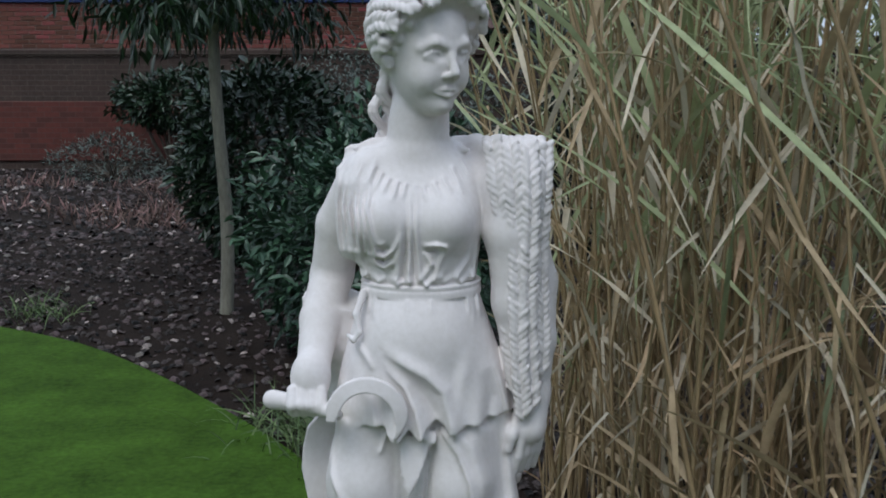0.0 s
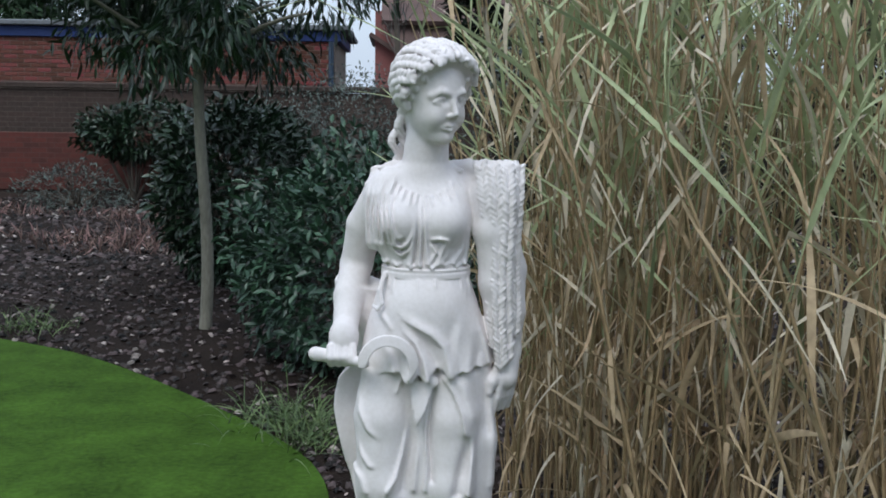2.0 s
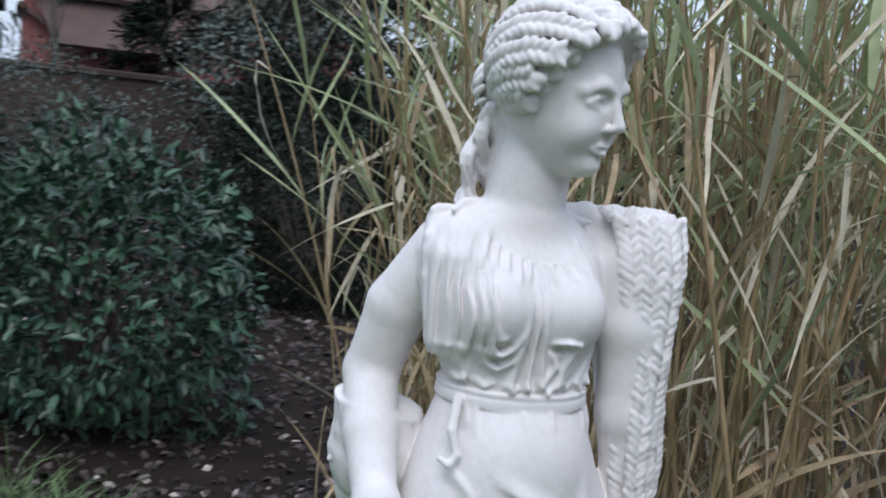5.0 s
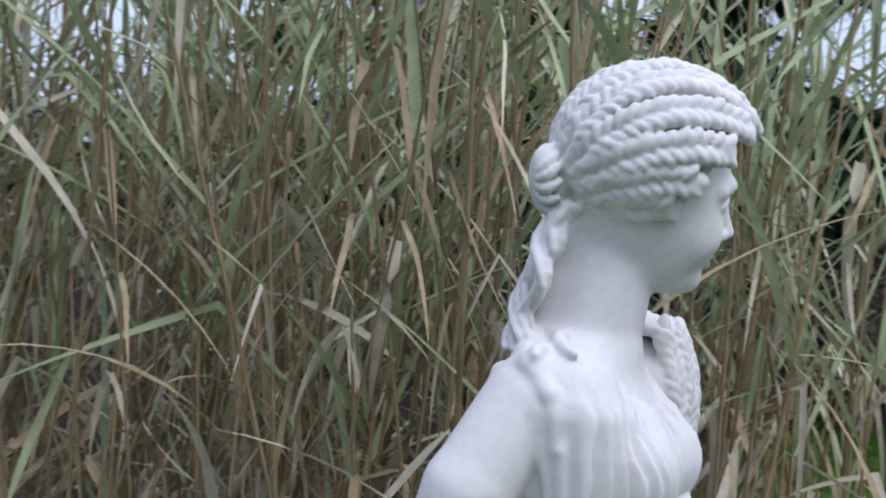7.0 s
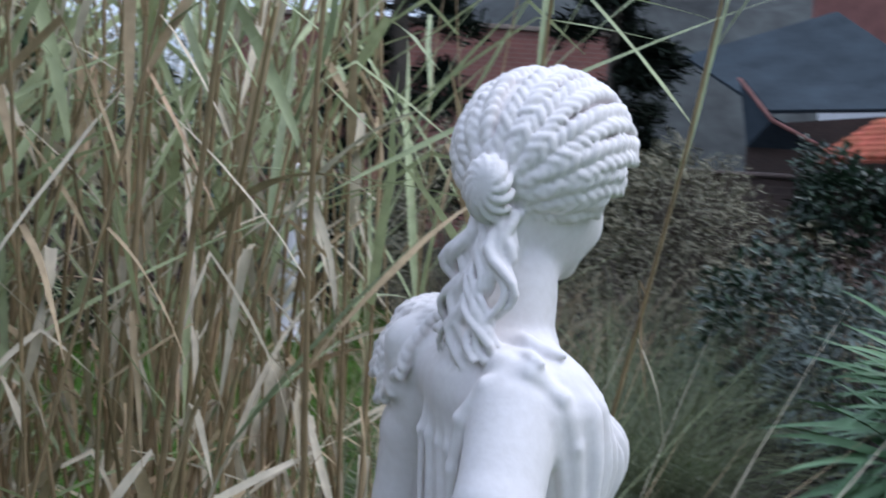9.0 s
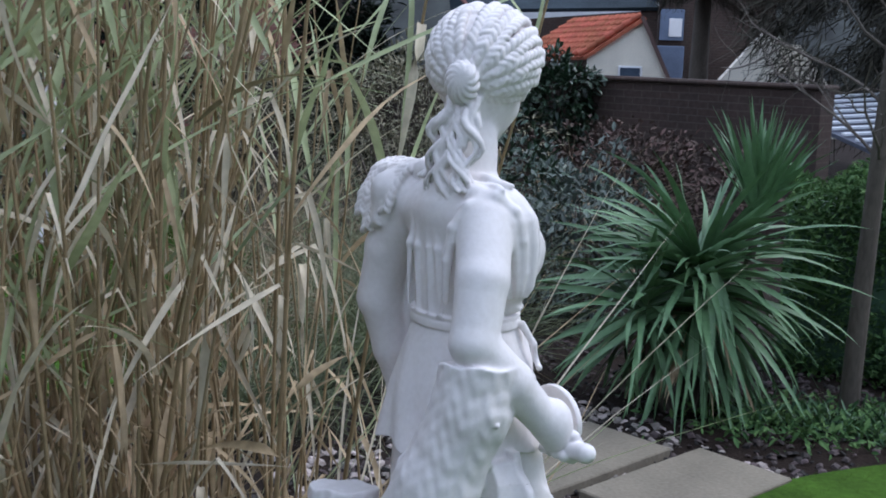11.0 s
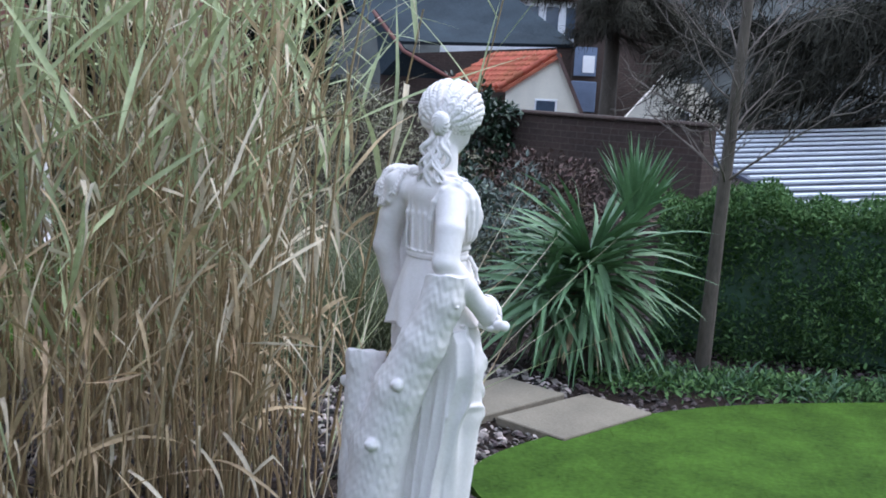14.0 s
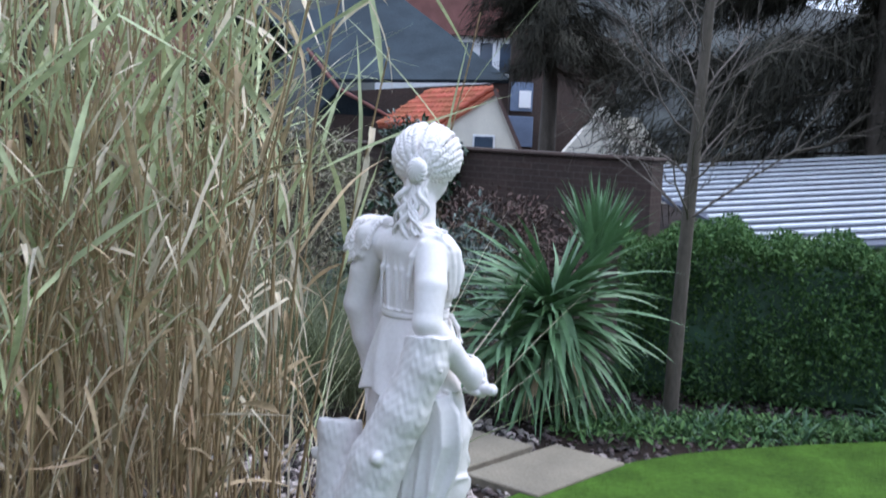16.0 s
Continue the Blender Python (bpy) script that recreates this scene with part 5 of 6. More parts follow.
def lollipop_tree(at):
    k = np.random.default_rng(21)
    ob = thing("evergreen_tree", "slim evergreen tree with a pale bare trunk and drooping dark leaves", "tree", at=at)
    p, t = limb((0, 0, 0), (-0.02, 0, 2.0), 0.044, 0.034, k, 14, 0.018)
    pieces = [t]
    tops = []
    for i in range(14):
        a = k.uniform(0, 6.28)
        e = p[-1] + np.array([math.cos(a) * k.uniform(0.4, 1.0), math.sin(a) * k.uniform(0.4, 1.0), k.uniform(0.1, 1.4)])
        q, tt = limb(p[-1] - [0, 0, k.uniform(0, 0.25)], e, 0.03, 0.008, k)
        pieces.append(tt)
        tops.append(q[-1])
    part("trunk", np_mesh("trunk", *gather(pieces), M_BARK, True), ob)
    out = []
    for i in range(60):
        a, rr = k.uniform(0, 6.28), 1.2 * math.sqrt(k.random())
        c = np.array([-0.05 + math.cos(a) * rr, math.sin(a) * rr, 1.93 + k.uniform(0.0, 1.5) - 0.12 * rr])
        out.append(crown_leaves(c, (0.3, 0.3, 0.22), 230, 0.11, NARROW, 300 + i, inner=0.2, hang=1.3, amount=0.4))
    part("crown", np_mesh("crown", *gather(out), M_LEAF), ob)
    return ob


lollipop_tree((-1.37, 7.08, 0))
shrub("laurel_bush", "large dark green evergreen bush beside the pale trunk", (-1.46, 9.2, 0.8), (0.74, 0.75, 0.85), 7500, 0.09, M_LEAF, 31)
shrub("viburnum_bush", "rounded blue-green evergreen bush at the lawn edge", (-0.28, 6.05, 0.62), (0.8, 0.7, 0.7), 6500, 0.075, M_BAYLEAF, 32)
shrub("yew_bush", "dense clipped dark yew bush", (1.6, 9.1, 0.95), (0.85, 0.8, 1.05), 16000, 0.06, M_YEW, 33, shape=NARROW, amount=0.1)
shrub("silver_shrub", "loose grey-leaved shrub behind the yew", (1.7, 11.0, 1.5), (1.4, 0.9, 1.2), 5500, 0.06, M_GREYLEAF, 34, amount=0.4)
shrub("grey_shrub", "grey-green shrub before the garden wall", (-0.6, 12.5, 0.8), (1.3, 0.8, 0.9), 10000, 0.05, M_GREYLEAF, 35, amount=0.35)
shrub("wall_shrub", "dark spreading shrub trained against the garden wall", (-3.75, 15.85, 1.0), (0.85, 0.4, 0.4), 3600, 0.1, M_LEAF, 36, amount=0.4)
shrub("lavender_bush", "small grey-green bush at the foot of the wall", (-4.4, 15.2, 0.2), (0.75, 0.5, 0.4), 2500, 0.07, M_GREYLEAF, 37, shape=NARROW)

def quad_slab(corners, thick, mat):
    """A flat piece with four corners and a thickness."""
    c = [Vector(p) for p in corners]
    nrm = (c[1] - c[0]).cross(c[2] - c[0]).normalized() * thick
    bm = bmesh.new()
    a = [bm.verts.new(p) for p in c]
    b = [bm.verts.new(p + nrm) for p in c]
    bm.faces.new(a), bm.faces.new(b[::-1])
    for i in range(4):
        j = (i + 1) % 4
        bm.faces.new((a[i], b[i], b[j], a[j]))
    return to_mesh(bm, mat)


# ---- garden wall with the brick building behind it ----
WY = 16.6
garden_wall = tagged(new("wall_garden", box_mesh((-16, WY, -0.05), (6.0, WY + 0.33, 1.62), M_OLDWALL)), "old weathered dark brick garden wall", "wall", kind="structure")
coping = part("coping", box_mesh((-16, WY - 0.05, 1.624), (6.0, WY + 0.38, 1.72), M_OLDWALL, 0.02), garden_wall)
part("painted_panel", box_mesh((-9, WY - 0.03, 0.12), (-3.5, WY - 0.003, 0.98), M_REDWALL, 0.01), garden_wall, "red painted brick panel")
BY = 19.5
building = thing("brick_building", "low orange-red brick outbuilding with a flat roof and blue fascia", "building")
part("wall", box_mesh((-16, BY, -0.05), (-1.05, BY + 5, 2.5), M_MORTAR), building)
brick_me = box_mesh((0, 0, 0), (0.212, 0.012, 0.063), M_BRICK, 0.004)
bricks_left = []
for row in range(11):
    for col in range(72):
        x, z = -1.3 - col * 0.225 - (0.112 if row % 2 else 0), 1.68 + row * 0.075
        if col < 27:
            o = part("brick", brick_me, building)
            o.location = (x, BY - 0.012, z)
        else:
            bricks_left.append((np.array([(x, BY - 0.012, z), (x + 0.212, BY - 0.012, z), (x + 0.212, BY - 0.012, z + 0.063), (x, BY - 0.012, z + 0.063), (x, BY, z), (x + 0.212, BY, z), (x + 0.212, BY, z + 0.063), (x, BY, z + 0.063)]), np.array([(0, 1, 2, 3), (3, 2, 6, 7), (0, 4, 5, 1), (1, 5, 6, 2), (0, 3, 7, 4)])))
tagged(part("farther_brick", np_mesh("farther_brick", *gather(bricks_left), M_BRICKS2), building), kind="stuff")
part("fascia", box_mesh((-16.1, BY - 0.06, 2.5), (-0.95, BY + 5.1, 2.68), M_BLUE, 0.01), building, "blue painted fascia board")
part("roof", box_mesh((-16.2, BY - 0.16, 2.684), (-0.8, BY + 5.2, 2.78), M_ROOFFELT, 0.02), building, "grey felt flat roof")
part("downpipe", np_mesh("downpipe", *tube([(-1.12, BY - 0.05, 0), (-1.12, BY - 0.05, 2.5)], [0.05, 0.05], 8), M_GLASS, True), building, "dark downpipe")

pink_house = thing("pink_house", "pink rendered house end with a brown tiled roof", "house")
part("wall", box_mesh((-0.45, 27.3, -0.05), (7.0, 33, 3.6), M_PINK), pink_house)
part("roof", quad_slab([(-0.6, 27.1, 3.0), (0.1, 27.1, 2.55), (0.1, 33, 2.55), (-0.6, 33, 3.0)], 0.1, M_BROWNTILE), pink_house)
part("roof", quad_slab([(-0.3, 26.9, 3.25), (7.2, 26.9, 3.25), (7.2, 30, 5.4), (-0.3, 30, 5.4)], 0.12, M_BROWNTILE), pink_house)
part("lean_to_roof", quad_slab([(0.15, 26.5, 2.2), (3.0, 26.5, 2.2), (3.0, 27.28, 3.3), (-0.2, 27.28, 3.3)], 0.1, M_BROWNTILE), pink_house)

# ---- the far side: second statue, conifers, walls, houses ----


def conifer(name, label, at, height, radius, count, size, mat, seed, bare=0.0, hang=0.7, power=0.8, category="tree", shape=None):
    """A trunk with whorls of limbs that carry hanging sprays."""
    k = np.random.default_rng(seed)
    ob = thing(name, label, category, at=at)
    p, t = limb((0, 0, 0), (0, 0, height), 0.05 * height ** 0.7, 0.02, k, 10, 0.02)
    wood, leaves = [], []
    n = int(height * 9)
    for i in range(n):
        s = bare + (1 - bare) * (i + k.random()) / n
        r = radius * max(0.12, (1 - s) ** power + 0.1) * k.uniform(0.7, 1.15)
        a = k.uniform(0, 6.28)
        z = s * height
        tip = np.array([math.cos(a) * r, math.sin(a) * r, z - 0.18 * r])
        q, tt = limb((0, 0, z), tip, 0.03, 0.006, k, 6, 0.05 * r)
        wood.append(tt)
        m = max(6, int(count / n))
        u = k.random(m) ** 0.6
        pl = np.stack([np.interp(u, np.linspace(0, 1, 6), q[:, j]) for j in range(3)], 1) + k.normal(size=(m, 3)) * 0.09 * r ** 0.5
        way = k.normal(size=(m, 3)) * 0.7 + [math.cos(a), math.sin(a), -hang]
        leaves.append(scatter(shape or NARROW, pl, frames_along(way, k.uniform(-1, 1, m)), size * k.uniform(0.5, 1.3, m)))
    part("trunk", np_mesh("trunk", *t, M_BARK2, True), ob)
    tagged(part("limb_spray", np_mesh("limb_spray", *gather(wood), M_BARK2, True), ob), kind="stuff")
    tagged(part("crown", np_mesh("crown", *gather(leaves), mat), ob), kind="stuff")
    return ob


conifer("tall_conifer", "tall dark green conifer behind the reeds", (8.2, 5.9, 0), 7.5, 2.1, 22000, 0.26, M_FIR, 41, power=0.7)


def figure_far(at):
    b = []
    def ring(zs, rs, cx=0.0, cy=0.0):
        b.append(tube([(cx, cy, z) for z in zs], rs, 14))
    ring([0, 0.04, 0.05, 0.44, 0.46, 0.5, 0.56], [0.17, 0.17, 0.14, 0.13, 0.16, 0.17, 0.16])
    ring([0.56, 0.57, 0.7, 0.9, 1.0, 1.07, 1.13, 1.2, 1.25, 1.27, 1.3, 1.35, 1.41, 1.45, 1.455], [0.11, 0.12, 0.1, 0.11, 0.09, 0.07, 0.09, 0.1, 0.07, 0.04, 0.038, 0.058, 0.06, 0.03, 0.002])
    b.append(tube([(-0.09, 0, 1.2), (-0.13, -0.03, 1.07), (-0.06, -0.1, 1.02)], [0.038, 0.033, 0.025], 8))
    b.append(tube([(0.09, 0, 1.2), (0.14, -0.02, 1.05), (0.08, -0.09, 0.98)], [0.038, 0.033, 0.025], 8))
    ob = tagged(new("small_statue", np_mesh("small_statue", *gather(b), M_STATUE, True)), "weathered pale stone figure on a plinth among the plants", "statue")
    ob.matrix_world = pose(*at, 0, 0, 40)


figure_far((7.9, 0.25, 0))

E_WALL = tagged(new("wall_east", box_mesh((3.9, 0, -0.05), (10, 0.4, 3.5), M_BRICKS)), "tall red brick wall behind the beds", "wall", kind="structure")
E_WALL.matrix_world = pose(16.6, 3.2, 0, 0, 0, -97)
part("coping", box_mesh((3.85, -0.05, 3.504), (10.05, 0.45, 3.58), M_MORTAR, 0.01), E_WALL)
conifer("cypress", "dark columnar cypress in front of the brick wall", (10.2, -1.35, 0), 6.0, 0.85, 18000, 0.15, M_YEW, 42, hang=-0.6, power=0.35)
conifer("dark_conifer", "dark pointed conifer near the brick wall", (11.0, -4.4, 0), 4.6, 0.95, 20000, 0.15, M_YEW, 43, hang=-0.4, power=0.35)

conifer("dark_conifer", "dark conifer standing behind the grey shrub", (2.9, 15.0, 0), 6.5, 2.0, 16000, 0.24, M_CEDAR, 45, hang=0.5, power=0.5)
conifer("dark_conifer", "tall dark conifer at the garden's end", (6.0, 14.0, 0), 7.0, 2.2, 14000, 0.26, M_CEDAR, 46, hang=0.5, power=0.5)
conifer("small_conifer", "small dark conifer before the pink house", (1.35, 17.4, 0), 3.4, 1.1, 7000, 0.16, M_YEW, 47, hang=0.3, power=0.5)

for x, y, h, seed in ((-9.5, 27.5, 7.5, 48), (-6.3, 29.0, 7.0, 49)):
    conifer("dark_conifer", "dark conifer behind the brick building", (x, y, 0), h, 2.4, 9000, 0.36, M_FIR, seed, hang=0.4, power=0.45)

conifer("dark_conifer", "dark green conifer standing behind the reeds", (8.8, 3.3, 0), 6.2, 1.5, 16000, 0.22, M_FIR, 50, power=0.5)

# beds beyond the reeds
shrub("winter_thicket", "tall bare grey-brown thicket beside the brick wall", (13.0, 1.6, 1.6), (1.9, 1.7, 1.7), 9000, 0.1, M_TWIGGY, 188, shape=NARROW, amount=0.45)
shrub("twiggy_shrub", "loose brown-green winter shrub in the far bed", (6.6, -2.3, 0.7), (0.9, 0.7, 0.75), 4500, 0.06, M_TWIGGY, 81, shape=NARROW, amount=0.4)
shrub("low_shrub", "low dark evergreen shrub with russet tips", (4.6, -2.0, 0.55), (0.8, 0.6, 0.55), 3000, 0.07, M_LEAF, 82, amount=0.4)
shrub("pale_shrub", "pale grey shrub behind the yucca", (3.6, -1.75, 0.5), (0.5, 0.45, 0.5), 2200, 0.06, M_GREYLEAF, 83, amount=0.4)
shrub("wall_ivy", "dark ivy mass hanging over the old wall", (8.0, -5.35, 1.25), (0.6, 0.4, 0.45), 3000, 0.09, M_LEAF, 84, amount=0.4)
shrub("russet_shrub", "russet brown winter shrub under the wall", (5.9, -4.6, 0.5), (1.2, 0.6, 0.55), 4000, 0.07, M_RUSSET, 85, amount=0.45)
shrub("dark_shrub", "dark evergreen shrub in the far bed", (10.0, -0.3, 0.7), (1.1, 0.9, 0.8), 4000, 0.09, M_LEAF, 86, amount=0.4)
shrub("brown_shrub", "brown dormant shrub in the far bed", (9.0, 1.8, 0.8), (1.4, 1.0, 0.9), 4000, 0.09, M_RUSSET, 87, amount=0.45)

shrub("twiggy_shrub", "tall loose grey-brown winter shrub before the conifers", (7.6, -1.1, 0.9), (1.3, 0.8, 0.9), 6500, 0.07, M_TWIGGY, 181, shape=NARROW, amount=0.4)
shrub("twiggy_shrub", "tall loose brown-green winter shrub before the brick wall", (7.5, -3.0, 0.9), (1.3, 0.8, 0.9), 6500, 0.07, M_TWIGGY, 182, shape=NARROW, amount=0.4)


def grass_clump(at, count, length, spread, mat, seed, label, width=0.006, name="grass_clump"):
    k = np.random.default_rng(seed)
    out = []
    for i in range(count):
        v, f = blade(length * k.uniform(0.6, 1.15), width * k.uniform(0.7, 1.3), k.uniform(0.75, 1.5), k.uniform(0.3, 1.7), 0, 0.5, int(k.integers(1e6)), 6)
        a = k.uniform(0, 6.28)
        c, sn = math.cos(a), math.sin(a)
        out.append((v @ np.array([[c, sn, 0], [-sn, c, 0], [0, 0, 1]]) + [k.normal() * spread, k.normal() * spread, 0], f))
    ob = thing(name, label, "grass", at=at)
    tagged(part("tussock", np_mesh("tussock", *gather(out), mat, True), ob), kind="stuff")
    return ob


grass_clump((3.1, -0.15, 0), 900, 1.2, 0.16, M_SEDGE, 91, "soft grey-green ornamental grass tussock", 0.005)
grass_clump((2.9, 0.9, 0), 500, 0.8, 0.2, M_SEDGE, 92, "loose green and straw grass tussock", 0.006)

grass_clump((4.6, -0.9, 0), 420, 1.1, 0.3, M_SEDGE, 191, "tall faded grasses in the far bed", 0.008)
grass_clump((5.6, -0.7, 0), 420, 1.2, 0.35, M_DRYGRASS, 192, "tall straw-coloured dry grasses in the far bed", 0.008)
grass_clump((4.0, 0.3, 0), 380, 0.9, 0.3, M_DRYGRASS, 193, "straw-coloured dry grasses beside the reeds", 0.007)
grass_clump((5.0, -3.3, 0), 200, 1.0, 0.25, M_DRYGRASS, 194, "withered ochre grasses before the old wall", 0.01)
grass_clump((5.9, -3.9, 0), 200, 1.1, 0.25, M_DRYGRASS, 195, "withered ochre grasses under the old wall", 0.01)
tagged(new("lawn_east", box_mesh((3.7, -1.0, -0.02), (9.5, 2.8, 0.02), M_LAWN, 0.01)), "rough winter grass beyond the reeds", "lawn", kind="structure")
kq = np.random.default_rng(88)
n = 14000
p = np.column_stack([kq.uniform(3.7, 9.5, n), kq.uniform(-1.0, 2.8, n), np.full(n, 0.018)])
tagged(new("rough_grass", np_mesh("rough_grass", *scatter(leaf_shape(1, 0.14, 3, 0.2, 0.4), p, frames_along(kq.normal(size=(n, 3)) * 0.8 + [0, 0, 1], kq.uniform(-3, 3, n)), kq.uniform(0.04, 0.1, n)), M_GRASS)), "longer green grass of the far lawn", "grass", kind="stuff")

# cream cottage with orange pantiles, far below the garden
VIEW = -136.0
cottage = thing("cottage", "cream rendered cottage with an orange pantile roof", "house", at=(19.15, -18.02, 2.73))
cottage.rotation_euler = (0, 0, radians(VIEW))
gable = [(0, -0.05), (-1.35, -0.96), (-1.35, -5), (1.4, -5), (1.4, -2.78)]
part("wall", prism(gable, 0, 3, M_CREAM), cottage)
RIDGE, EAVE = (Vector((0.05, -0.12, 0.02)), Vector((-1.98, 4.94, 0.02))), (Vector((-1.43, -0.12, -1.02)), Vector((-3.64, 4.81, -1.12)))
part("roof", quad_slab([RIDGE[0], EAVE[0], EAVE[1], RIDGE[1]], 0.08, M_PANTILE), cottage)
part("roof", quad_slab([(0.02, -0.12, 0.05), (1.5, -0.12, -2.98), (1.5, 3, -2.98), (0.02, 3, 0.05)], -0.1, M_BROWNTILE), cottage)
tiles = []
for i in range(14):
    for j in range(7):
        u, v = (i + 0.5) / 14, j / 7
        a, b = RIDGE[0].lerp(RIDGE[1], u), EAVE[0].lerp(EAVE[1], u)
        tiles.append((a.lerp(b, v), a.lerp(b, v + 0.15)))
for p, q in tiles:
    up = Vector((-0.3, -0.2, 0.5)).normalized()
    v, f = tube([p + up * 0.07, q + up * 0.11], [0.085, 0.1], 6)
    part("tile", np_mesh("tile", v, f, M_PANTILE, True), cottage)
win = part("window", box_mesh((-0.55, -0.06, -1.65), (0.05, -0.01, -1.2), M_WHITE, 0.01), cottage)
part("pane", box_mesh((-0.5, -0.075, -1.6), (0.0, -0.064, -1.25), M_GLASS), win)

slate = thing("slate_house", "long low house with a dark slate roof", "house", at=(22.5, -17.0, 0))
part("roof", quad_slab([(9.92, -2.19, 4.98), (8.56, -7.30, 6.76), (0.48, -5.66, 3.27), (4.29, -1.46, 3.05)], 0.12, M_SLATE), slate)
part("roof", quad_slab([(5.59, -1.39, 3.99), (3.38, -0.99, 2.73), (2.36, -2.24, 1.91), (4.59, -1.06, 1.95)], 0.1, M_SLATE), slate)
part("ridge", np_mesh("ridge", *tube([(5.59, -1.39, 3.99), (3.38, -0.99, 2.73), (2.36, -2.24, 1.91)], [0.07, 0.07, 0.06], 6), M_BROWNRED, True), slate, "red clay ridge tiles")
part("wall", quad_slab([(0.70, -5.90, 3.20), (4.90, -1.30, 2.60), (4.90, -1.30, -3.00), (0.70, -5.90, -3.00)], 0.2, M_OLDWALL), slate)

terrace = thing("far_house", "distant house with a red-brown roof and pale window wall", "house", at=(31.5, -28.0, 0))
terrace.rotation_euler = (0, 0, radians(VIEW))
part("wall", box_mesh((-3, 0, -4), (3.2, 4, 5.4), M_WHITE), terrace)
part("roof", prism([(-3.4, 5.35), (3.4, 5.35), (3.4, 8.5), (-3.4, 8.5)], -0.4, 2.0, M_BROWNRED), terrace)
for i in range(5):
    part("window", box_mesh((-1.2 + i * 0.8, -0.04, 3.9), (-0.7 + i * 0.8, 0.02, 5.1), M_GLASS, 0.01), terrace)

dark_house = thing("blue_house", "dark house side with a blue and white window", "house", at=(20.7, -20.7, 0))
dark_house.rotation_euler = (0, 0, radians(VIEW))
part("wall", box_mesh((-0.35, 0.3, -4), (2.8, 3, 4.5), M_OLDWALL), dark_house)
w = part("window", box_mesh((-0.3, 0.2, 2.25), (0.35, 0.296, 3.1), M_BLUEGREY, 0.01), dark_house, "blue painted window")
part("pane", box_mesh((-0.05, 0.16, 2.35), (0.3, 0.196, 2.85), M_WHITE, 0.01), w)
part("sill_wall", box_mesh((-0.35, 0.1, 1.2), (0.4, 0.29, 2.1), M_BLUEGREY, 0.02), dark_house, "grey-blue panel")

white_house = thing("white_house", "white rendered house glimpsed through the conifer", "house", at=(15.5, -19.5, 0))
white_house.rotation_euler = (0, 0, radians(-142))
part("wall", prism([(-1.6, -4), (1.0, -4), (1.0, 0.9), (0.0, 2.15), (-0.6, 2.15), (-1.6, 1.2)], 0, 5, M_CREAM), white_house)
w = part("window", box_mesh((-0.75, -0.06, 0.75), (-0.2, -0.005, 1.45), M_WHITE, 0.01), white_house)
for i in (0, 1):
    for j in (0, 1, 2):
        part("pane", box_mesh((-0.72 + 0.26 * i, -0.075, 0.79 + 0.215 * j), (-0.5 + 0.26 * i, -0.064, 0.975 + 0.215 * j), M_GLASS), w)
white_house_b = thing("white_house", "white gable glimpsed beside the dark trunk", "house", at=(16.1, -18.1, 0))
white_house_b.rotation_euler = (0, 0, radians(-139))
part("wall", prism([(-0.7, -4), (0.9, -4), (0.9, 2.3), (0.5, 2.4), (-0.7, 0.9)], 0, 4, M_CREAM), white_house_b)

# old boundary wall
S_WALL = tagged(new("wall_south", box_mesh((-0.4, 0, -0.05), (9, 0.3, 1.43), M_OLDWALL)), "dark old brick boundary wall with ivy", "wall", kind="structure")
S_WALL.matrix_world = pose(5.55, -6.3, 0, 0, 0, 12)
part("coping", box_mesh((-0.43, -0.04, 1.434), (9.0, 0.34, 1.49), M_OLDWALL, 0.02), S_WALL)

# ---- hedge, yucca, saplings ----
def hedge(a, b, depth, height, count, seed):
    k = np.random.default_rng(seed)
    a, b = np.array(a, float), np.array(b, float)
    L = np.linalg.norm(b - a)
    d = (b - a) / L
    nrm = np.array([d[1], -d[0]])
    u, w, z = k.uniform(0, L, count), k.uniform(0, 1, count), k.uniform(0, 1, count)
    face = k.random(count)
    w = np.where(face < 0.5, k.uniform(-0.08, 0.2, count), w)
    z = np.where(face > 0.6, 1 + k.uniform(-0.15, 0.06, count), z)
    z = z * height * (1 + 0.05 * np.sin(u * 3) + 0.04 * np.sin(u * 7.3) + 0.03 * np.sin(u * 17))
    xy = a + d * u[:, None] - nrm * (w * depth + 0.07 * np.sin(u * 4 + z * 6) + 0.04 * np.sin(u * 11 - z * 9))[:, None] * -1
    p = np.column_stack([xy, z])
    way = np.column_stack([np.tile(-nrm, (count, 1)) * 0.7, np.full(count, 0.5)]) + k.normal(size=(count, 3)) * 0.7
    ob = thing("hedge", "dense clipped evergreen hedge with small glossy leaves", "hedge")
    part("foliage", np_mesh("foliage", *scatter(LEAF, p, frames_along(way, k.uniform(-1, 1, count)), 0.038 * k.uniform(0.6, 1.3, count)), M_HEDGE), ob)
    mid = (a + b) / 2
    # one solid box, darker green than the leaves, fills the hedge
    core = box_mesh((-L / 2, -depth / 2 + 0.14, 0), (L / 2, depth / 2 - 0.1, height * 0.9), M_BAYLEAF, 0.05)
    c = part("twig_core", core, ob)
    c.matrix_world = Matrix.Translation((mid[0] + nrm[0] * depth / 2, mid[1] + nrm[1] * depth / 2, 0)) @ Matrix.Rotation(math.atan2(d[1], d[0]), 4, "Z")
    return ob


hedge((-0.6, -3.8), (2.2, -1.86), 0.8, 1.03, 52000, 51)


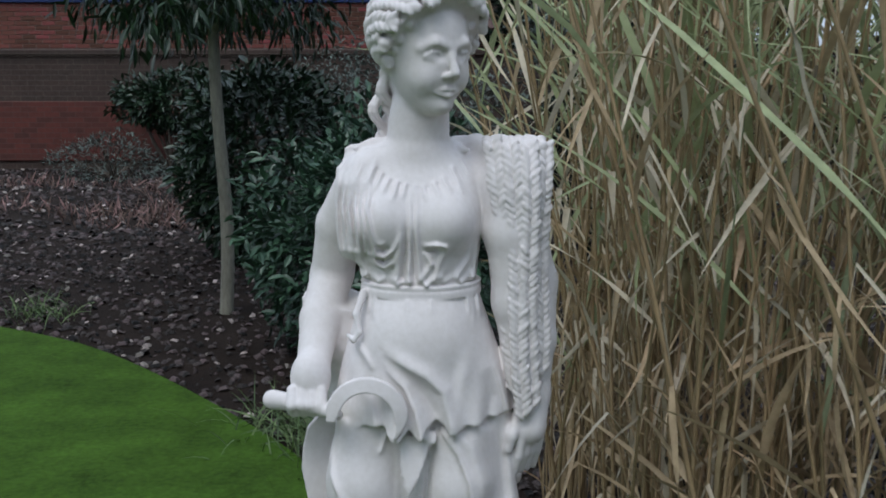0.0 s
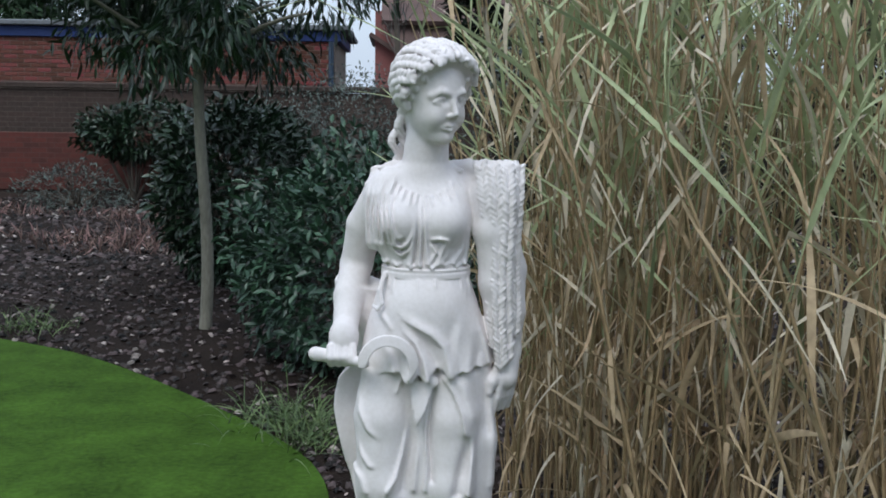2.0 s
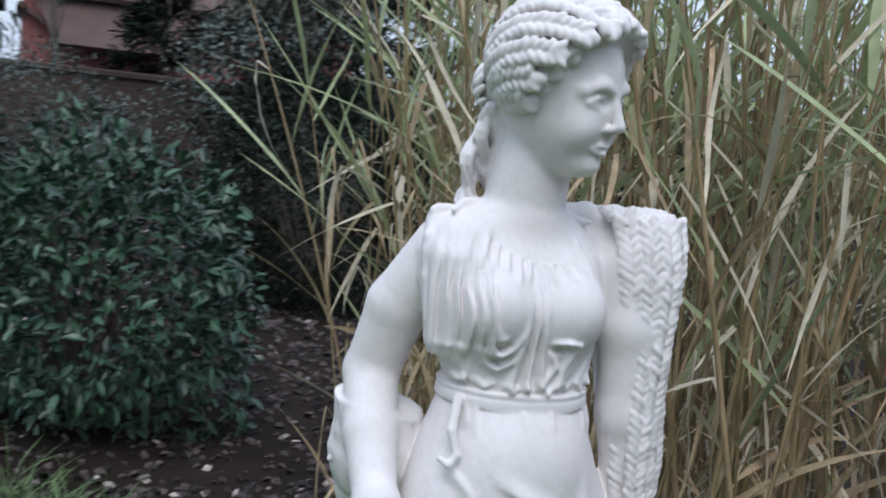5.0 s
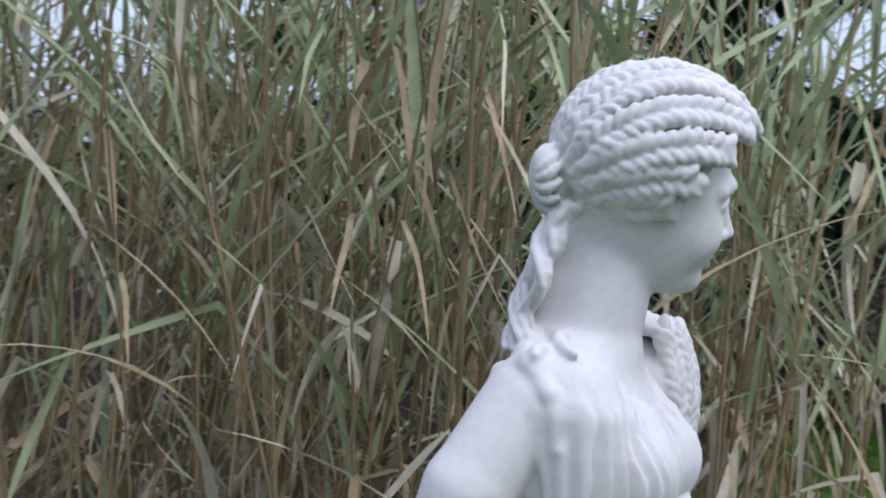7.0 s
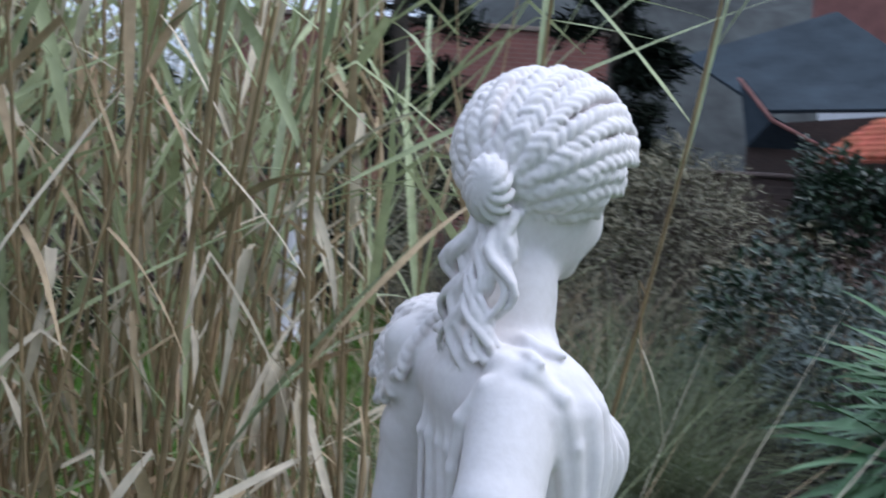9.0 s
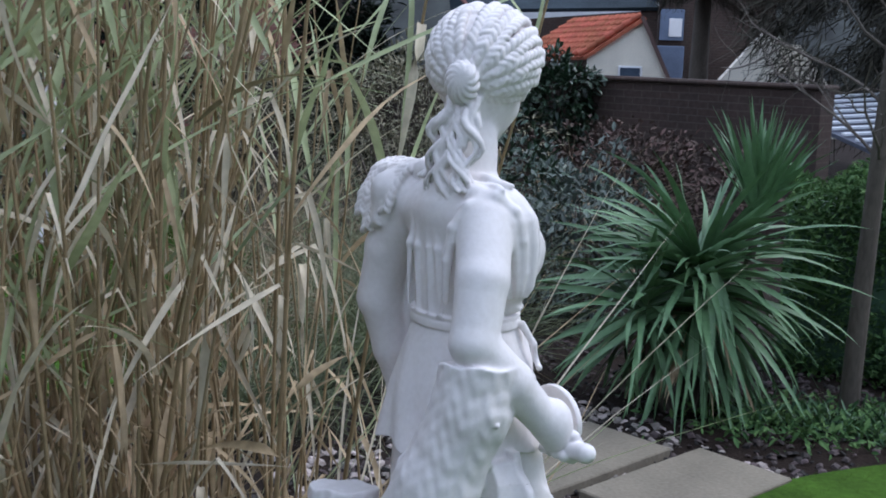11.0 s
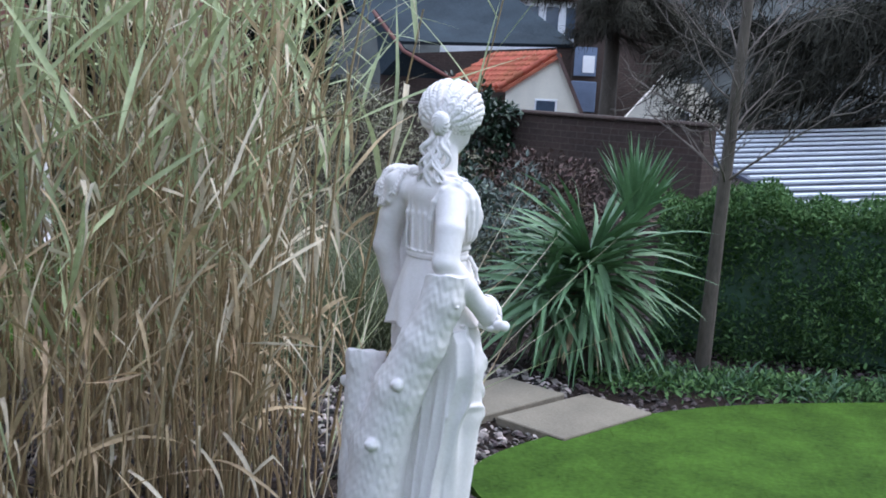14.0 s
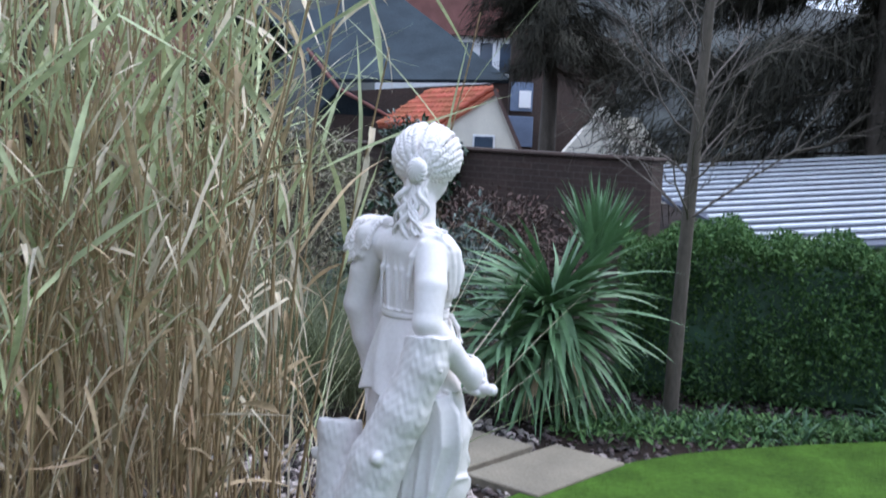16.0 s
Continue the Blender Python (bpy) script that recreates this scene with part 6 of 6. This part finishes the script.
def yucca(at):
    k = np.random.default_rng(61)
    ob = thing("yucca", "spiky green yucca with arching sword leaves on short stems", "plant", at=at)
    # drooping skirt of leaves, arching head, and an upright younger head beside it
    heads = [((0, 0, 0.58), 310, 0.76, (-0.75, 1.2), (0.4, 1.25), (0.03, 0.046)), ((0.1, 0.24, 0.45), 90, 0.6, (-0.4, 1.2), (0.4, 1.2), (0.028, 0.042)), ((-0.15, -0.2, 0.84), 80, 0.5, (0.9, 1.52), (0.02, 0.35), (0.026, 0.04))]
    for c, n, L, rise, droop, wide in heads:
        part("stem", np_mesh("stem", *tube([(c[0] * 0.4, c[1] * 0.4, 0), (c[0] * 0.8, c[1] * 0.8, c[2] * 0.6), c], [0.05, 0.035, 0.02], 7), M_BARK2, True), ob)
        for i in range(n):
            el = k.uniform(*rise)
            v, f = blade(L * k.uniform(0.7, 1.12), k.uniform(*wide), el, k.uniform(*droop) * (0.55 + 0.45 * math.cos(el)), k.uniform(0.4, 1.0) if k.random() < 0.1 else 0, k.uniform(0.4, 0.7), int(k.integers(1e6)), 8)
            a = k.uniform(0, 6.28)
            cc, sn = math.cos(a), math.sin(a)
            v = v @ np.array([[cc, sn, 0], [-sn, cc, 0], [0, 0, 1]]) + np.array(c) + [0, 0, 0.1 * el]
            v[:, 2] = np.maximum(v[:, 2], 0.012)
            part("leaf", np_mesh("leaf", v, f, M_YUCCA, True), ob)
    for i in range(36):
        v, f = blade(k.uniform(0.3, 0.5), k.uniform(0.02, 0.032), k.uniform(-1.2, -0.5), k.uniform(0.1, 0.6), 0, 0.5, int(k.integers(1e6)), 6)
        a = k.uniform(0, 6.28)
        cc, sn = math.cos(a), math.sin(a)
        v = v @ np.array([[cc, sn, 0], [-sn, cc, 0], [0, 0, 1]]) + [0.08 * cc, 0.08 * sn, k.uniform(0.4, 0.55)]
        v[:, 2] = np.maximum(v[:, 2], 0.012)
        part("dead_leaf", np_mesh("dead_leaf", v, f, M_DRY, True), ob, "withered brown leaf")
    return ob


yucca((1.98, -0.95, 0))


def bare_tree(at, height, lean, seed, name, label, r0=0.05, spread=0.9, levels=3, start=0.35, count=16, r1=0.01):
    k = np.random.default_rng(seed)
    ob = thing(name, label, "tree", at=at)
    p, t = limb((0, 0, 0), (lean[0], lean[1], height), r0, r1, k, 16, 0.02)
    part("trunk", np_mesh("trunk", *t, M_BARK2, True), ob)
    out = []

    def grow(p0, way, length, r, level):
        e = p0 + way * length
        q, tt = limb(p0, e, r, r * 0.35, k, 6, length * 0.05)
        out.append(tt)
        if level:
            for _ in range(4):
                s = k.uniform(0.3, 1)
                b = q[int(s * 5)]
                w = way + k.normal(size=3) * 0.45
                w[2] += 0.2
                grow(b, w / np.linalg.norm(w), length * k.uniform(0.35, 0.65), max(0.002, r * 0.5), level - 1)

    for i in range(count):
        s = start + (1 - start) * i / count
        b = p[int(s * 15)]
        a = k.uniform(0, 6.28)
        w = np.array([math.cos(a), math.sin(a), k.uniform(0.5, 1.6)])
        grow(b, w / np.linalg.norm(w), spread * (1.15 - s) * k.uniform(0.7, 1.1), r0 * 0.22 * (1.2 - s), levels - 1)
    tagged(part("twig_spray", np_mesh("twig_spray", *gather(out), M_TWIG, True), ob), kind="stuff")
    return ob


bare_tree((1.52, -1.56, 0), 3.7, (-0.08, -0.09), 71, "bare_sapling", "young bare winter tree with a slim brown trunk", 0.05, 1.3, count=34, levels=3, r1=0.02)
bare_tree((-1.95, 16.0, 0), 3.4, (0.0, 0.0), 72, "thin_sapling", "thin leafless sapling by the garden wall", 0.03, 0.7, count=9)
conifer("cedar", "large dark spreading conifer with hanging sprays", (13.3, -13.6, -0.8), 9.0, 2.4, 40000, 0.3, M_CEDAR, 73, bare=0.42, hang=0.9, power=0.5, shape=SPRAY)
conifer("cedar", "dark drooping conifer above the ribbed roof", (6.2, -13.5, -0.8), 9.0, 4.5, 90000, 0.38, M_CEDAR, 74, bare=0.27, hang=1.0, power=0.45, shape=SPRAY)

# ribbed sheet roof below the garden; its highlights and shade are put into two colours
ribs = thing("ribbed_roof", "low shed roof of ribbed sheeting, highlights and shade in its colours", "roof")
A, D, slope = Vector((8.58, -9.58, 1.17)), Vector((4.16, -7.14, 0.53)), Vector((-4.5, -5.4, 0.6))
B, C = A + slope, D + slope
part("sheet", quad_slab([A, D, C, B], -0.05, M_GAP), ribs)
for i in range(15):
    p, q = A.lerp(D, (i + 0.2) / 15), B.lerp(C, (i + 0.2) / 15)
    p2, q2 = A.lerp(D, (i + 0.4) / 15), B.lerp(C, (i + 0.4) / 15)
    up = Vector((0, 0, 0.05))
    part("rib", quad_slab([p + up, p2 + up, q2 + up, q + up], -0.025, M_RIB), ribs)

# strap-leaved edging along the hedge foot and a green carpet under it
kq = np.random.default_rng(93)
for i in range(15):
    u = i / 14
    grass_clump((1.62 - 1.5 * u + kq.normal() * 0.06, -0.98 - 1.75 * u + kq.normal() * 0.06 - (0.22 if i % 2 else 0), 0), 60, 0.36 if i > 10 else 0.17, 0.07, M_LIRIOPE, 930 + i, "low dark green strap-leaved edging plant", 0.013, "edging_plant")
n = 5000
u = kq.random(n)
p = np.column_stack([1.75 - 1.9 * u + kq.normal(size=n) * 0.16, -0.95 - 2.1 * u + kq.normal(size=n) * 0.2, kq.uniform(0.0, 0.07, n)])
p = p[~inside(lawn_poly, p)]
tagged(new("ground_cover", np_mesh("ground_cover", *scatter(LEAF, p, frames_along(kq.normal(size=(len(p), 3)) + [0, 0, 0.6], kq.uniform(-1, 1, len(p))), kq.uniform(0.025, 0.06, len(p))), M_HEDGE)), "creeping green ground cover under the hedge", "ground cover", kind="stuff")
grass_clump((-0.62, 4.75, 0), 160, 0.28, 0.12, M_LIRIOPE2, 960, "weedy grass tuft at the lawn edge", 0.006, "grass_tuft")
grass_clump((-0.45, 4.45, 0), 160, 0.3, 0.12, M_LIRIOPE2, 961, "weedy grass tuft near the statue", 0.006, "grass_tuft")
grass_clump((-2.5, 7.0, 0), 120, 0.2, 0.12, M_LIRIOPE2, 962, "small grass tuft in the bare bed", 0.006, "grass_tuft")

# far woods round the garden
k = np.random.default_rng(95)
out = []
for i in range(120):
    a = radians(k.uniform(28, 112))
    d = k.uniform(26, 40)
    out.append(crown_leaves((math.sin(a) * d, math.cos(a) * d, k.uniform(0.5, 2.6)), (k.uniform(1.5, 3), k.uniform(1.5, 3), k.uniform(1.2, 2.4)), 260, 0.5, NARROW, 1000 + i, inner=0.3, amount=0.4))
tagged(new("far_woods", np_mesh("far_woods", *gather(out), M_FIR)), "distant dark belt of trees beyond the garden", "trees", kind="stuff")
bare_tree((14.0, 12.5, 0), 8.0, (0.3, 0.2), 96, "bare_tree", "tall bare winter tree beyond the garden", 0.12, 3.0, count=22)
bare_tree((20.0, 5.5, 0), 8.5, (0.3, 0.2), 97, "bare_tree", "tall leafless tree against the sky", 0.12, 3.2, count=22)
bare_tree((0.2, 24.0, 0), 6.5, (-0.3, 0.2), 98, "bare_tree", "leafless tree behind the brick building", 0.1, 2.4, count=16)
# wooded hill behind the houses
hill_v, hill_f = [], []
kh = np.random.default_rng(12)
for i in range(41):
    g = radians(104 + 72 * i / 40)
    top = np.interp(math.degrees(g), [104, 110, 116, 128, 140, 176], [6, 18, 30, 31, 18, 12]) + 2 * math.sin(i * 0.35) + kh.uniform(0, 2.5)
    for d, z in ((95, -8), (120, top * 0.55), (150, top), (190, top * 0.9)):
        hill_v.append((math.sin(g) * d, math.cos(g) * d, z))
for i in range(40):
    for j in range(3):
        q = i * 4 + j
        hill_f.append((q, q + 1, q + 5, q + 4))
tagged(new("backdrop_hill", np_mesh("backdrop_hill", hill_v, hill_f, M_HILL, True)), "distant dark wooded hillside behind the houses", "hill", kind="structure")

# unseen trees added behind and beside the walk to block low sky light
for i, (x, y, h) in enumerate(((-11, -6, 7), (-13, 1, 8), (-14, 7, 7), (-5, -11, 7), (1.5, -13.5, 6), (-9, -10, 8), (-15, 13, 7))):
    conifer("garden_tree", "unseen evergreen tree added to block low sky light", (x, y, 0), h, 2.6, 5000, 0.4, M_FIR, 400 + i, hang=0.3, power=0.45)
